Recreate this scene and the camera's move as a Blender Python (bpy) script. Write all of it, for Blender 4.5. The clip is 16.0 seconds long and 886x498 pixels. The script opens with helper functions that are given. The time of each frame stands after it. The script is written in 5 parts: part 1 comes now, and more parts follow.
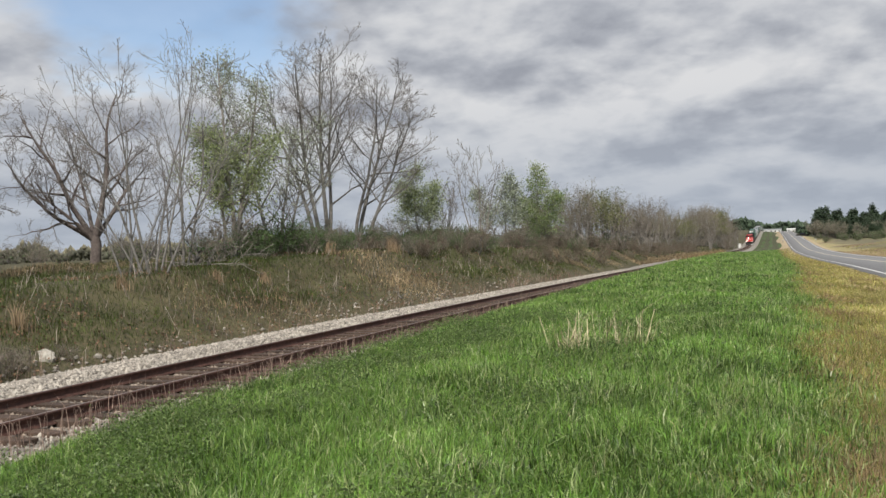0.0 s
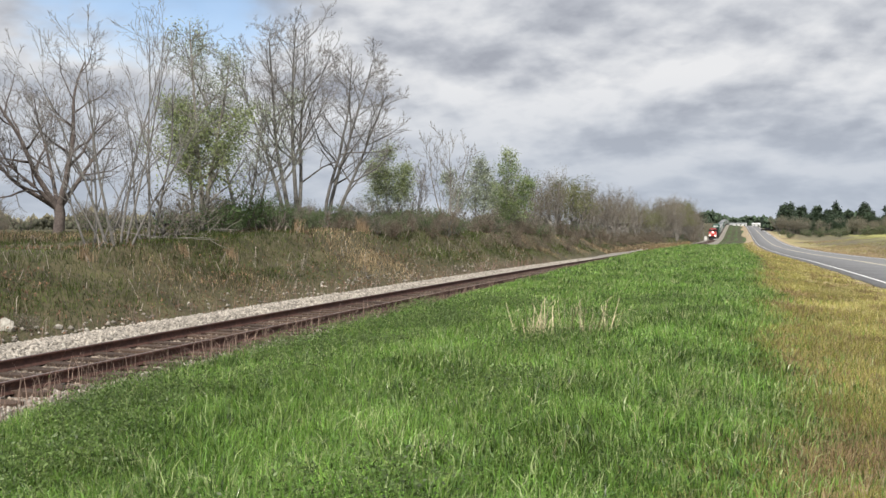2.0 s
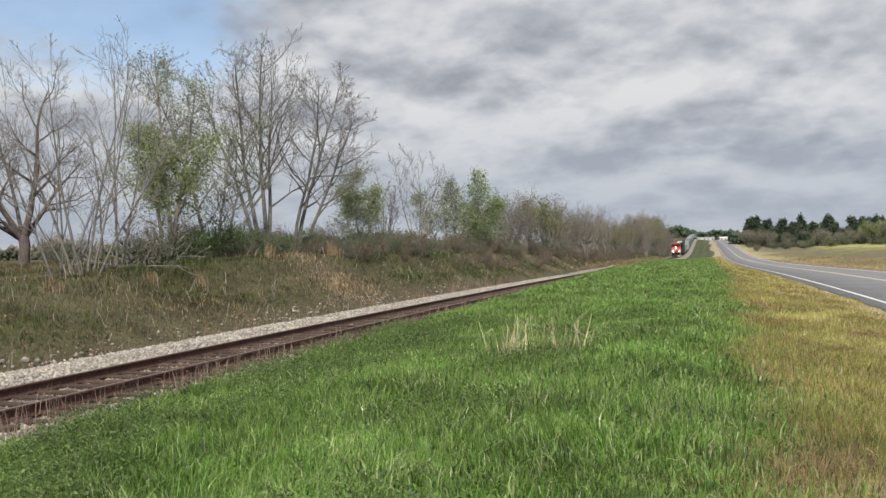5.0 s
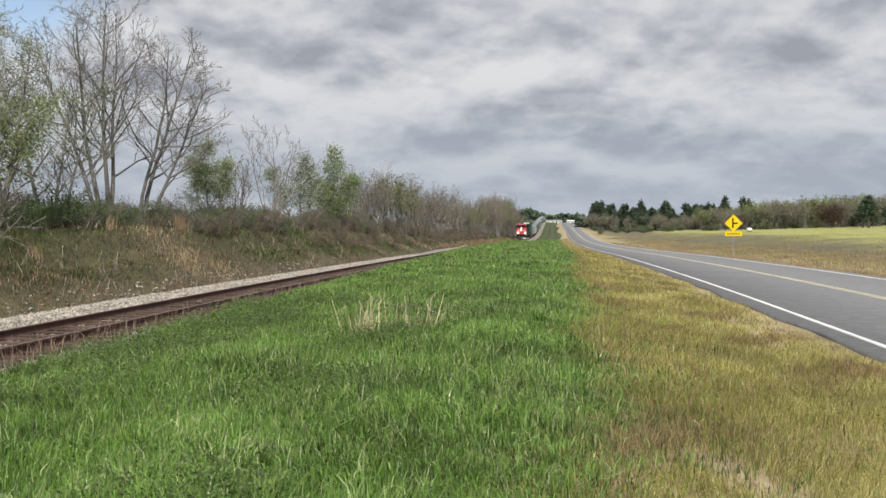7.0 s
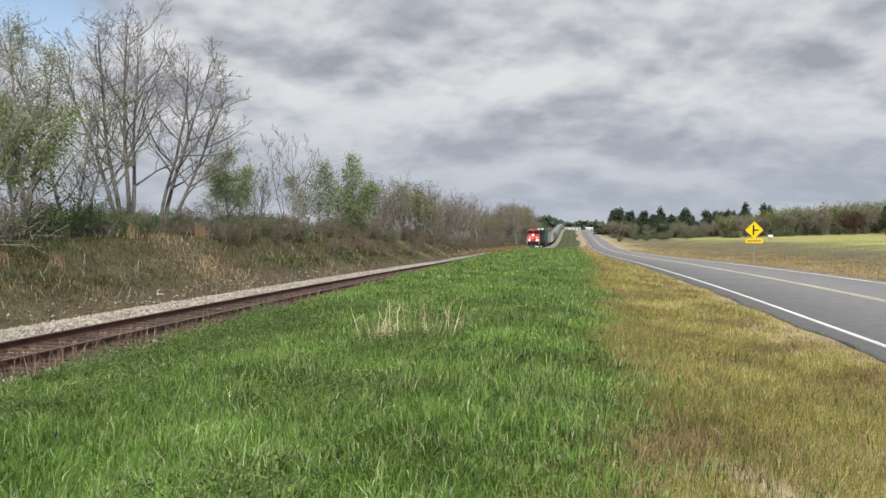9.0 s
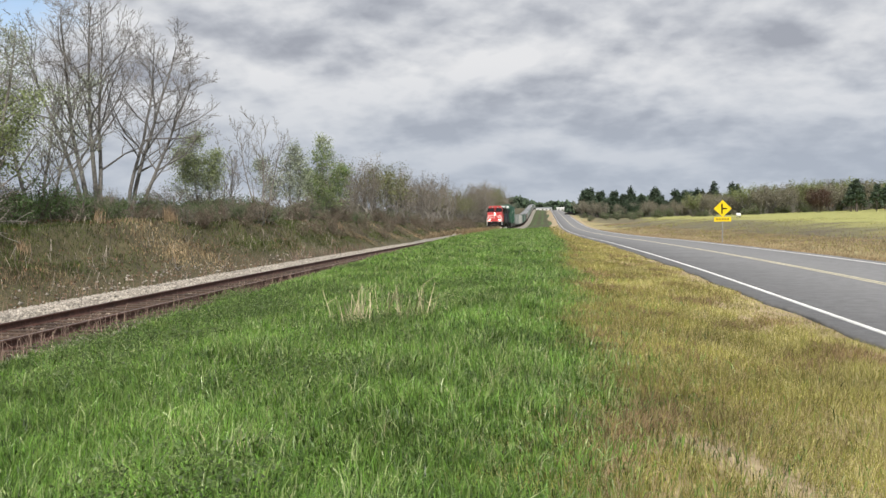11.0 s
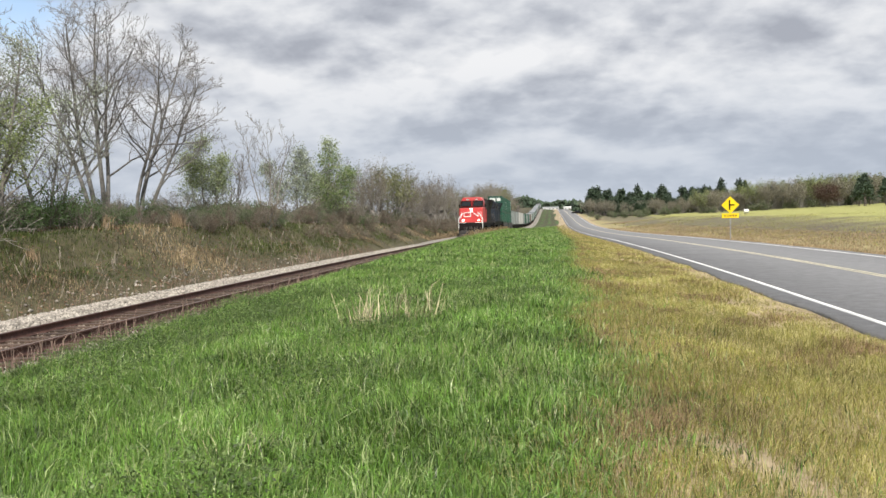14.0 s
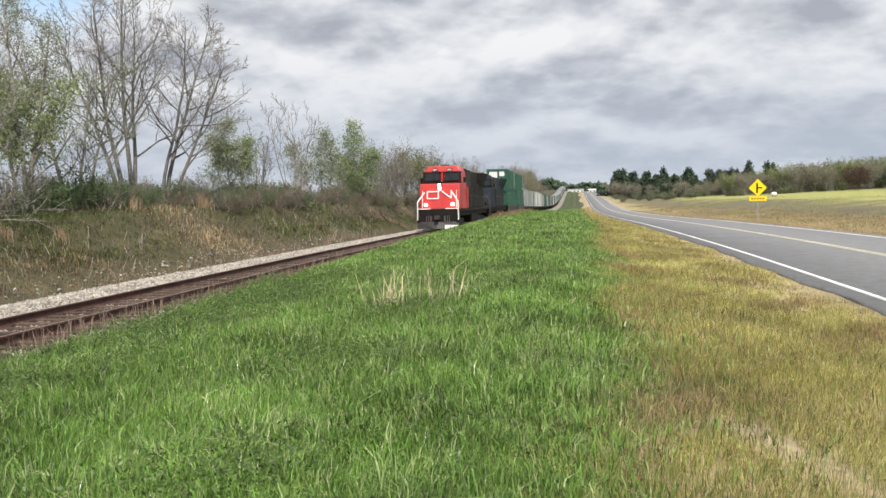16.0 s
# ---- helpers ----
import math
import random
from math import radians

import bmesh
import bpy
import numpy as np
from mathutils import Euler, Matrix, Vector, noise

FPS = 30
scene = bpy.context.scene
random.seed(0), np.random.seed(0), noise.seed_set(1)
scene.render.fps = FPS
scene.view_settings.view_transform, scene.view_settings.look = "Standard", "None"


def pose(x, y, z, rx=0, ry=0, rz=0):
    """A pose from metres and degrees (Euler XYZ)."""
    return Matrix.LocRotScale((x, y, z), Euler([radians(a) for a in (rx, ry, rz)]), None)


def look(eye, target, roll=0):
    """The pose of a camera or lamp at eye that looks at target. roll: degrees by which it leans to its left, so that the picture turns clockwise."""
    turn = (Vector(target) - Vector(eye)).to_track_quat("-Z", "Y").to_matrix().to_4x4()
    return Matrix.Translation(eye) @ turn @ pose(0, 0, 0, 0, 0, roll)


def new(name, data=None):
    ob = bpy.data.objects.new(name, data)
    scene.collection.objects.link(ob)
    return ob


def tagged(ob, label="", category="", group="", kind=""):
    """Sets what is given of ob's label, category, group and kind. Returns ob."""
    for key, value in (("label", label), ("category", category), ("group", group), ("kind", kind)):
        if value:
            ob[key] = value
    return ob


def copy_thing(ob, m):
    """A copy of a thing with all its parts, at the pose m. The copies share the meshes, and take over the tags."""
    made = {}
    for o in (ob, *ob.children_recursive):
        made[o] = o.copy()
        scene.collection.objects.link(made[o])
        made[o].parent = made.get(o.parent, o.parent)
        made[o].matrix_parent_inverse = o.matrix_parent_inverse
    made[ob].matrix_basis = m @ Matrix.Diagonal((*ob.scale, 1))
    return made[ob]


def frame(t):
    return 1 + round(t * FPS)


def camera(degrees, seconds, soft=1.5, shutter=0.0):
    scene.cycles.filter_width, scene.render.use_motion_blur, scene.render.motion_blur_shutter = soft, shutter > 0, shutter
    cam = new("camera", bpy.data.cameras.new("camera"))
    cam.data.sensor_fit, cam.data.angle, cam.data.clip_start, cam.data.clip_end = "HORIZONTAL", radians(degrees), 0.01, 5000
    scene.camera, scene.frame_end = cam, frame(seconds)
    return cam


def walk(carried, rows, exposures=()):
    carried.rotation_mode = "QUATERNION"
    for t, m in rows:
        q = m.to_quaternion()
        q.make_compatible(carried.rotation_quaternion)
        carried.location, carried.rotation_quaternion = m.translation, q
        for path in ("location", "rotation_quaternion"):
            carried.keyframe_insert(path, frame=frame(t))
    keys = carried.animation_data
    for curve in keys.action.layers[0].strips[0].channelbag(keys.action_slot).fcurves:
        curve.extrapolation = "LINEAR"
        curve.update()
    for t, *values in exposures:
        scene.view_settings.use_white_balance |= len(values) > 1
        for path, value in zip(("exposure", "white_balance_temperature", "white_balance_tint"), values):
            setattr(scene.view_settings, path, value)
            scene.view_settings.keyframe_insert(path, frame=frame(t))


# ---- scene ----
cam = camera(54.88, 16.0)
CZ = 1.55  # eye height above the verge

# seconds, heading to the left of the railway, pitch, lean (degrees)
TURNS = [
    (0.0, 21.12, -0.30, -2.01),
    (0.5, 21.62, -1.09, -1.18),
    (1.0, 21.88, -1.46, -0.89),
    (1.5, 20.78, -0.86, -0.18),
    (2.0, 19.05, -1.51, 0.07),
    (2.5, 17.87, -2.01, -0.04),
    (3.0, 19.48, -2.02, -1.39),
    (3.2, 20.95, -1.28, -2.36),
    (5.3, 15.54, -0.12, -1.06),
    (5.5, 14.31, -0.24, -0.87),
    (6.0, 11.37, -0.18, -0.44),
    (6.5, 8.90, -0.93, 0.07),
    (7.0, 7.40, -1.70, 0.00),
    (7.5, 7.61, -1.95, 0.09),
    (8.0, 8.02, -1.83, 0.26),
    (8.5, 8.30, -1.06, -0.03),
    (9.0, 8.64, -1.19, -0.12),
    (9.5, 8.28, -1.43, 0.01),
    (10.0, 7.26, -1.79, -0.28),
    (10.2, 6.82, -2.11, -0.63),
    (12.5, 6.74, -2.71, -0.79),
    (13.0, 6.90, -2.92, -1.10),
    (13.5, 7.05, -2.66, -1.44),
    (14.0, 7.26, -2.37, -1.63),
    (14.5, 7.53, -2.57, -1.36),
    (15.0, 7.93, -3.11, -1.15),
    (15.5, 8.27, -3.64, -1.16),
    (16.0, 8.90, -3.54, -1.43),
]


def aim(yaw, pitch, lean):
    a, p = radians(yaw), radians(pitch)
    way = Vector((-math.sin(a) * math.cos(p), math.cos(a) * math.cos(p), math.sin(p)))
    eye = Vector((0, 0, CZ))
    return look(eye, eye + way * 10, lean)


walk(cam, [(t, aim(a, b, c)) for t, a, b, c in TURNS], [(0.0, -0.08), (2.0, 0.14), (5.5, -0.04), (10.0, 0.02), (13.0, 0.2), (16.0, 0.26)])

# ---- world, sun, exposure ----
SUN_AZ, SUN_EL = radians(163), radians(50)  # clockwise from +y, above the horizon

world = bpy.data.worlds.new("sky")
scene.world = world
world.use_nodes = True


class Nodes:
    """Short hand to build a node tree."""

    def __init__(self, tree):
        self.tree = tree
        tree.nodes.clear()

    def add(self, kind, inputs=None, op=None, clamp=False):
        n = self.tree.nodes.new(kind)
        if op:
            n.operation = op
        if clamp:
            n.use_clamp = True
        for k, v in (inputs or {}).items():
            if isinstance(v, bpy.types.NodeSocket):
                self.tree.links.new(v, n.inputs[k])
            else:
                n.inputs[k].default_value = v
        return n

    def math(self, op, a, b=0.0, clamp=False):
        return self.add("ShaderNodeMath", {0: a, 1: b}, op=op, clamp=clamp).outputs[0]

    def noise(self, vec, scale, detail=3.0, rough=0.55, distortion=0.0):
        return self.add("ShaderNodeTexNoise", {"Vector": vec, "Scale": scale, "Detail": detail, "Roughness": rough, "Distortion": distortion}).outputs["Fac"]

    def ramp(self, fac, stops):
        n = self.add("ShaderNodeValToRGB", {"Fac": fac})
        e = n.color_ramp.elements
        while len(e) < len(stops):
            e.new(0.5)
        for el, (p, c) in zip(e, stops):
            el.position = p
            el.color = (c, c, c, 1) if isinstance(c, (int, float)) else (*c, 1)
        return n.outputs["Color"]

    def mix(self, fac, a, b, blend="MIX"):
        n = self.add("ShaderNodeMix")
        n.data_type, n.blend_type = "RGBA", blend
        for key, v in ((0, fac), (6, a), (7, b)):
            if isinstance(v, bpy.types.NodeSocket):
                self.tree.links.new(v, n.inputs[key])
            else:
                n.inputs[key].default_value = v if key == 0 else (*v, 1)
        return n.outputs[2]


def build_sky():
    n = Nodes(world.node_tree)
    way = n.add("ShaderNodeTexCoord").outputs["Generated"]
    sep = n.add("ShaderNodeSeparateXYZ", {0: way})
    up = n.math("MAXIMUM", sep.outputs[2], 0.0)
    lift = n.math("ADD", up, 0.33)
    flat = n.add("ShaderNodeCombineXYZ", {0: n.math("DIVIDE", sep.outputs[0], lift), 1: n.math("DIVIDE", sep.outputs[1], lift), 2: 0.0}).outputs[0]
    sky = n.add("ShaderNodeTexSky")
    sky.sky_type, sky.sun_disc, sky.sun_elevation, sky.sun_rotation = "NISHITA", False, SUN_EL, SUN_AZ

    def deck(stretch):
        """Thickness of the cloud deck, sampled a little farther off by stretch."""
        at = n.add("ShaderNodeVectorMath", {0: flat, 1: (stretch, stretch, 1.0)}, op="MULTIPLY").outputs[0]
        at = n.add("ShaderNodeVectorMath", {0: at, 1: (3.1, 7.4, 0.0)}, op="ADD").outputs[0]
        bulk = n.noise(at, 2.6, 8.0, 0.53, 0.1)
        heap = n.math("ABSOLUTE", n.math("SUBTRACT", n.math("MULTIPLY", n.noise(at, 6.0, 4.0, 0.45), 2.0), 1.0))
        return n.math("SUBTRACT", bulk, n.math("MULTIPLY", heap, -0.22)), at

    # cloud deck: heaped tops in the sun, flat grey bases
    here, shifted = deck(1.0)
    below, _ = deck(1.06)
    soft = n.noise(shifted, 1.2, 2.0, 0.5)
    cover = n.ramp(here, [(0.20, 0.0), (0.29, 1.0)])
    edge = n.math("MULTIPLY", n.math("SUBTRACT", below, here), 1.75)
    # long rolls of thicker and thinner cloud
    height = n.math("ADD", up, n.math("MULTIPLY", n.math("SUBTRACT", soft, 0.5), 0.16))
    swell = n.ramp(height, [(0.06, 0.36), (0.12, 0.46), (0.17, 0.50), (0.235, 0.34), (0.33, 0.45)])
    tone = n.math("ADD", n.math("ADD", edge, n.math("MULTIPLY", n.math("SUBTRACT", 0.56, here), 0.45)), n.math("ADD", n.math("MULTIPLY", soft, 0.42), swell))
    cloud = n.ramp(tone, [(0.26, (0.35, 0.37, 0.42)), (0.46, (0.45, 0.472, 0.52)), (0.60, (0.545, 0.564, 0.605)), (0.74, (0.64, 0.655, 0.685)), (0.95, (0.75, 0.755, 0.77))])
    haze = n.ramp(up, [(0.0, 1.0), (0.05, 0.85), (0.17, 0.0)])
    cloud = n.mix(n.math("MULTIPLY", haze, 0.75), cloud, (0.42, 0.475, 0.56))
    # the blue opening above the bare trees
    toward = n.add("ShaderNodeVectorMath", {0: way, 1: (-0.59, 0.745, 0.312)}, op="DOT_PRODUCT").outputs["Value"]
    ragged = n.math("ADD", toward, n.math("MULTIPLY", n.math("SUBTRACT", 0.55, here), 0.06))
    opening = n.ramp(ragged, [(0.985, 1.0), (0.998, 0.15)])
    cover2 = n.math("MULTIPLY", n.math("MAXIMUM", cover, haze, True), opening)
    blue = n.add("ShaderNodeBackground", {"Color": sky.outputs[0], "Strength": 0.16})
    grey = n.add("ShaderNodeBackground", {"Color": cloud, "Strength": 1.0})
    both = n.add("ShaderNodeMixShader", {0: cover2, 1: blue.outputs[0], 2: grey.outputs[0]})
    n.add("ShaderNodeOutputWorld", {"Surface": both.outputs[0]})


build_sky()

sun = new("sun", bpy.data.lights.new("sun", "SUN"))
sun.data.energy, sun.data.angle, sun.data.color = 4.6, radians(0.6), (1.0, 0.95, 0.87)
sun_from = Vector((math.sin(SUN_AZ) * math.cos(SUN_EL), math.cos(SUN_AZ) * math.cos(SUN_EL), math.sin(SUN_EL)))
sun.matrix_world = look(sun_from * 100, (0, 0, 0))


# ---- materials ----
def material(name, dark, light, scale=8.0, rough=0.85, bump=0.3, metal=0.0, vary="", spread=0.25, grime=0.25, emit=None, through_light=0.0, specular=0.5):
    """Two colours mixed by fine noise, uneven at a larger scale; vary: 'island' or 'object' for piece-to-piece change."""
    m = bpy.data.materials.new(name)
    m.use_nodes = True
    n = Nodes(m.node_tree)
    where = n.add("ShaderNodeNewGeometry").outputs["Position"] if vary == "world" else n.add("ShaderNodeTexCoord").outputs["Object"]
    fine = n.noise(where, scale, 6.0, 0.65)
    broad = n.noise(where, scale * 0.11, 3.0, 0.5)
    col = n.mix(n.ramp(fine, [(0.3, 0.0), (0.7, 1.0)]), dark, light)
    g = n.ramp(broad, [(0.3, 1.0 - grime), (0.7, 1.0 + grime * 0.4)])
    col = n.mix(1.0, col, g, "MULTIPLY")
    if vary in ("island", "object"):
        r = n.add("ShaderNodeNewGeometry").outputs["Random Per Island"] if vary == "island" else n.add("ShaderNodeObjectInfo").outputs["Random"]
        k = n.ramp(r, [(0.0, 1.0 - spread), (1.0, 1.0 + spread)])
        col = n.mix(1.0, col, k, "MULTIPLY")
    p = n.add("ShaderNodeBsdfPrincipled", {"Base Color": col, "Roughness": rough, "Metallic": metal, "Specular IOR Level": specular})
    if bump:
        b = n.add("ShaderNodeBump", {"Strength": bump, "Distance": 0.3 / scale, "Height": fine})
        n.tree.links.new(b.outputs[0], p.inputs["Normal"])
    if emit:
        p.inputs["Emission Color"].default_value = (*emit[0], 1)
        p.inputs["Emission Strength"].default_value = emit[1]
    surface = p.outputs[0]
    if through_light:
        t = n.add("ShaderNodeBsdfTranslucent", {"Color": col})
        surface = n.add("ShaderNodeMixShader", {0: through_light, 1: surface, 2: t.outputs[0]}).outputs[0]
    n.add("ShaderNodeOutputMaterial", {"Surface": surface})
    return m


M = dict(
    turf=material("turf", (0.035, 0.07, 0.014), (0.08, 0.14, 0.03), 9, 0.95, 0.6, vary="world"),
    straw_soil=material("straw_soil", (0.27, 0.20, 0.12), (0.52, 0.42, 0.27), 10, 0.95, 0.6, vary="world"),
    bank_soil=material("bank_soil", (0.042, 0.042, 0.018), (0.12, 0.10, 0.05), 7, 0.95, 0.8, vary="world", grime=0.45),
    gravel=material("gravel", (0.15, 0.135, 0.115), (0.36, 0.33, 0.29), 22, 0.9, 0.8, vary="world"),
    # dark olive floor of the far ground; also the painted cloud shadow between track and road
    floor_and_cloud_shade=material("floor_and_cloud_shade", (0.036, 0.045, 0.016), (0.085, 0.085, 0.036), 0.6, 0.95, 0.4, vary="world"),
    asphalt=material("asphalt", (0.16, 0.16, 0.165), (0.23, 0.23, 0.235), 30, 0.85, 0.25, vary="world", grime=0.18),
    white_line=material("white_line", (0.62, 0.62, 0.60), (0.82, 0.82, 0.80), 12, 0.7, 0.1, vary="world", grime=0.2),
    yellow_line=material("yellow_line", (0.52, 0.47, 0.32), (0.70, 0.65, 0.48), 12, 0.7, 0.1, vary="world"),
    rail_rust=material("rail_rust", (0.036, 0.016, 0.012), (0.11, 0.048, 0.034), 14, 0.8, 0.3, vary="world"),
    rail_top=material("rail_top", (0.12, 0.085, 0.075), (0.30, 0.24, 0.22), 20, 0.45, 0.1, metal=0.6, vary="world"),
    tie_wood=material("tie_wood", (0.03, 0.019, 0.014), (0.115, 0.075, 0.053), 16, 0.9, 0.6, vary="object", spread=0.35),
    stone=material("stone", (0.22, 0.195, 0.165), (0.46, 0.42, 0.365), 12, 0.9, 0.3, vary="island", spread=0.45),
    blade=material("blade", (0.085, 0.185, 0.028), (0.21, 0.36, 0.07), 5, 0.40, 0, vary="island", spread=0.85, grime=0.55, through_light=0.28),
    dry_blade=material("dry_blade", (0.46, 0.40, 0.155), (0.70, 0.62, 0.30), 5, 0.6, 0, vary="island", spread=0.45, grime=0.3, through_light=0.35),
    straw=material("straw", (0.48, 0.41, 0.25), (0.68, 0.59, 0.38), 5, 0.7, 0, vary="island", spread=0.35),
    dead_stalk=material("dead_stalk", (0.17, 0.115, 0.09), (0.32, 0.23, 0.185), 5, 0.85, 0, vary="island", spread=0.4),
    bark_grey=material("bark_grey", (0.095, 0.09, 0.083), (0.26, 0.247, 0.23), 9, 0.9, 0.6),
    bark_dark=material("bark_dark", (0.07, 0.055, 0.05), (0.19, 0.155, 0.14), 9, 0.9, 0.6),
    bark_pale=material("bark_pale", (0.15, 0.135, 0.12), (0.36, 0.335, 0.30), 9, 0.9, 0.5),
    twig_brown=material("twig_brown", (0.14, 0.115, 0.095), (0.28, 0.24, 0.20), 6, 0.9, 0, vary="object", spread=0.3),
    leaf_fresh=material("leaf_fresh", (0.24, 0.30, 0.115), (0.42, 0.48, 0.225), 1.2, 0.45, 0, vary="island", spread=0.45, through_light=0.5),
    leaf_deep=material("leaf_deep", (0.05, 0.105, 0.03), (0.14, 0.215, 0.07), 1.2, 0.55, 0, vary="island", spread=0.4, through_light=0.3),
    leaf_grey=material("leaf_grey", (0.25, 0.285, 0.20), (0.44, 0.48, 0.36), 1.2, 0.55, 0, vary="island", spread=0.4, through_light=0.4),
    needle=material("needle", (0.025, 0.045, 0.024), (0.06, 0.095, 0.048), 1.0, 0.7, 0, vary="island", spread=0.4),
    bud=material("bud", (0.14, 0.13, 0.095), (0.25, 0.23, 0.17), 1.0, 0.8, 0, vary="island", spread=0.4),
    red=material("red_paint", (0.40, 0.014, 0.014), (0.49, 0.024, 0.021), 3, 0.4, 0.02, grime=0.15),
    black=material("black_paint", (0.008, 0.006, 0.006), (0.02, 0.015, 0.014), 4, 0.7, 0.05, grime=0.3, specular=0.18),
    steel_dark=material("dark_steel", (0.025, 0.022, 0.02), (0.07, 0.06, 0.052), 8, 0.7, 0.2),
    white=material("white_paint", (0.68, 0.68, 0.66), (0.8, 0.8, 0.78), 4, 0.5, 0.02, grime=0.12),
    glass_dark=material("dark_glass", (0.01, 0.012, 0.014), (0.018, 0.02, 0.022), 2, 0.08, 0),
    lamp=material("lamp_glow", (0.9, 0.85, 0.7), (0.9, 0.88, 0.75), 2, 0.3, 0, emit=((1.0, 0.86, 0.66), 26.0)),
    green_box=material("green_box", (0.008, 0.06, 0.036), (0.016, 0.10, 0.058), 2, 0.5, 0.05, grime=0.3),
    grey_box=material("grey_box", (0.17, 0.19, 0.185), (0.27, 0.29, 0.28), 2, 0.55, 0.05, vary="object", grime=0.3, spread=0.3),
    blue_grey=material("blue_grey_paint", (0.01, 0.015, 0.024), (0.022, 0.03, 0.043), 3, 0.7, 0.05, grime=0.3, specular=0.2),
    boxcar_brown=material("boxcar_brown", (0.085, 0.05, 0.04), (0.13, 0.08, 0.06), 2, 0.6, 0.05, grime=0.3),
    sign_yellow=material("sign_yellow", (0.80, 0.56, 0.0), (0.86, 0.62, 0.005), 3, 0.45, 0.02, grime=0.08),
    galvanised=material("galvanised", (0.28, 0.29, 0.30), (0.40, 0.41, 0.42), 12, 0.5, 0.05, metal=0.5),
    limestone=material("limestone", (0.28, 0.26, 0.22), (0.52, 0.49, 0.43), 9, 0.9, 0.5),
)


def field_material():
    """Open field: straw verge by the road, purple-brown weeds with bare red soil, then young yellow-green crop."""
    m = bpy.data.materials.new("field")
    m.use_nodes = True
    n = Nodes(m.node_tree)
    at = n.add("ShaderNodeNewGeometry").outputs["Position"]
    sep = n.add("ShaderNodeSeparateXYZ", {0: at})
    patch = n.noise(at, 0.045, 4.0, 0.6)
    clump = n.noise(at, 0.35, 5.0, 0.65)
    fine = n.noise(at, 3.0, 4.0, 0.6)
    out = n.math("ADD", sep.outputs[0], n.math("MULTIPLY", n.math("SUBTRACT", patch, 0.5), 38.0))
    weeds = n.mix(n.ramp(clump, [(0.38, 0.0), (0.62, 1.0)]), (0.105, 0.085, 0.062), (0.175, 0.165, 0.075))
    weeds = n.mix(n.ramp(patch, [(0.56, 0.0), (0.66, 0.8)]), weeds, (0.23, 0.13, 0.085))
    crop = n.mix(n.ramp(clump, [(0.35, 0.0), (0.65, 1.0)]), (0.22, 0.24, 0.06), (0.40, 0.38, 0.13))
    crop = n.mix(n.ramp(patch, [(0.30, 0.7), (0.42, 0.0)]), crop, (0.26, 0.18, 0.10))
    straw = n.mix(n.ramp(clump, [(0.35, 0.0), (0.65, 1.0)]), (0.22, 0.19, 0.08), (0.40, 0.34, 0.17))
    col = n.mix(n.ramp(n.math("DIVIDE", out, 100.0), [(0.17, 0.0), (0.21, 1.0)]), straw, weeds)
    col = n.mix(n.ramp(n.math("DIVIDE", out, 100.0), [(0.29, 0.0), (0.40, 1.0)]), col, crop)
    col = n.mix(1.0, col, n.ramp(fine, [(0.3, 0.7), (0.7, 1.2)]), "MULTIPLY")
    p = n.add("ShaderNodeBsdfPrincipled", {"Base Color": col, "Roughness": 0.95})
    b = n.add("ShaderNodeBump", {"Strength": 0.5, "Distance": 0.15, "Height": fine})
    n.tree.links.new(b.outputs[0], p.inputs["Normal"])
    n.add("ShaderNodeOutputMaterial", {"Surface": p.outputs[0]})
    return m


M["field"] = field_material()


# ---- mesh helpers ----
def part(name, bm, mat, parent=None, label="", smooth=False):
    me = bpy.data.meshes.new(name)
    bm.normal_update()
    bm.to_mesh(me)
    bm.free()
    me.materials.append(mat)
    if smooth:
        me.shade_smooth()
    ob = new(name, me)
    if parent:
        ob.parent = parent
    if label:
        ob["label"] = label
    return ob


def raw(name, verts, faces, mat, parent=None, label=""):
    """A mesh object from arrays: verts (n, 3), faces a list of arrays (k, 3) or (k, 4)."""
    me = bpy.data.meshes.new(name)
    faces = [np.asarray(f, dtype=np.int64) for f in (faces if isinstance(faces, list) else [faces])]
    loops = np.concatenate([f.ravel() for f in faces])
    sizes = np.concatenate([np.full(len(f), f.shape[1]) for f in faces])
    me.vertices.add(len(verts))
    me.vertices.foreach_set("co", np.asarray(verts, dtype=np.float32).ravel())
    me.loops.add(len(loops))
    me.loops.foreach_set("vertex_index", loops.astype(np.int32))
    me.polygons.add(len(sizes))
    me.polygons.foreach_set("loop_start", np.concatenate([[0], np.cumsum(sizes)[:-1]]).astype(np.int32))
    me.update(calc_edges=True)
    for k in (mat if isinstance(mat, (list, tuple)) else [mat]):
        me.materials.append(k)
    ob = new(name, me)
    if parent:
        ob.parent = parent
    if label:
        ob["label"] = label
    return ob


def box(bm, x0, x1, y0, y1, z0, z1, bevel=0.0, taper=None):
    vs = bmesh.ops.create_cube(bm, size=1.0)["verts"]
    for v in vs:
        v.co = Vector(((x0 + x1) / 2 + v.co.x * (x1 - x0), (y0 + y1) / 2 + v.co.y * (y1 - y0), (z0 + z1) / 2 + v.co.z * (z1 - z0)))
        if taper:
            taper(v.co)
    if bevel:
        es = list({e for v in vs for e in v.link_edges})
        bmesh.ops.bevel(bm, geom=es, offset=bevel, segments=2, profile=0.7, affect="EDGES")
    return vs


def rod(bm, a, b, r, sides=8, r2=None):
    a, b = Vector(a), Vector(b)
    d = b - a
    m = Matrix.Translation((a + b) / 2) @ d.to_track_quat("Z", "Y").to_matrix().to_4x4()
    bmesh.ops.create_cone(bm, cap_ends=True, segments=sides, radius1=r, radius2=r if r2 is None else r2, depth=d.length, matrix=m)


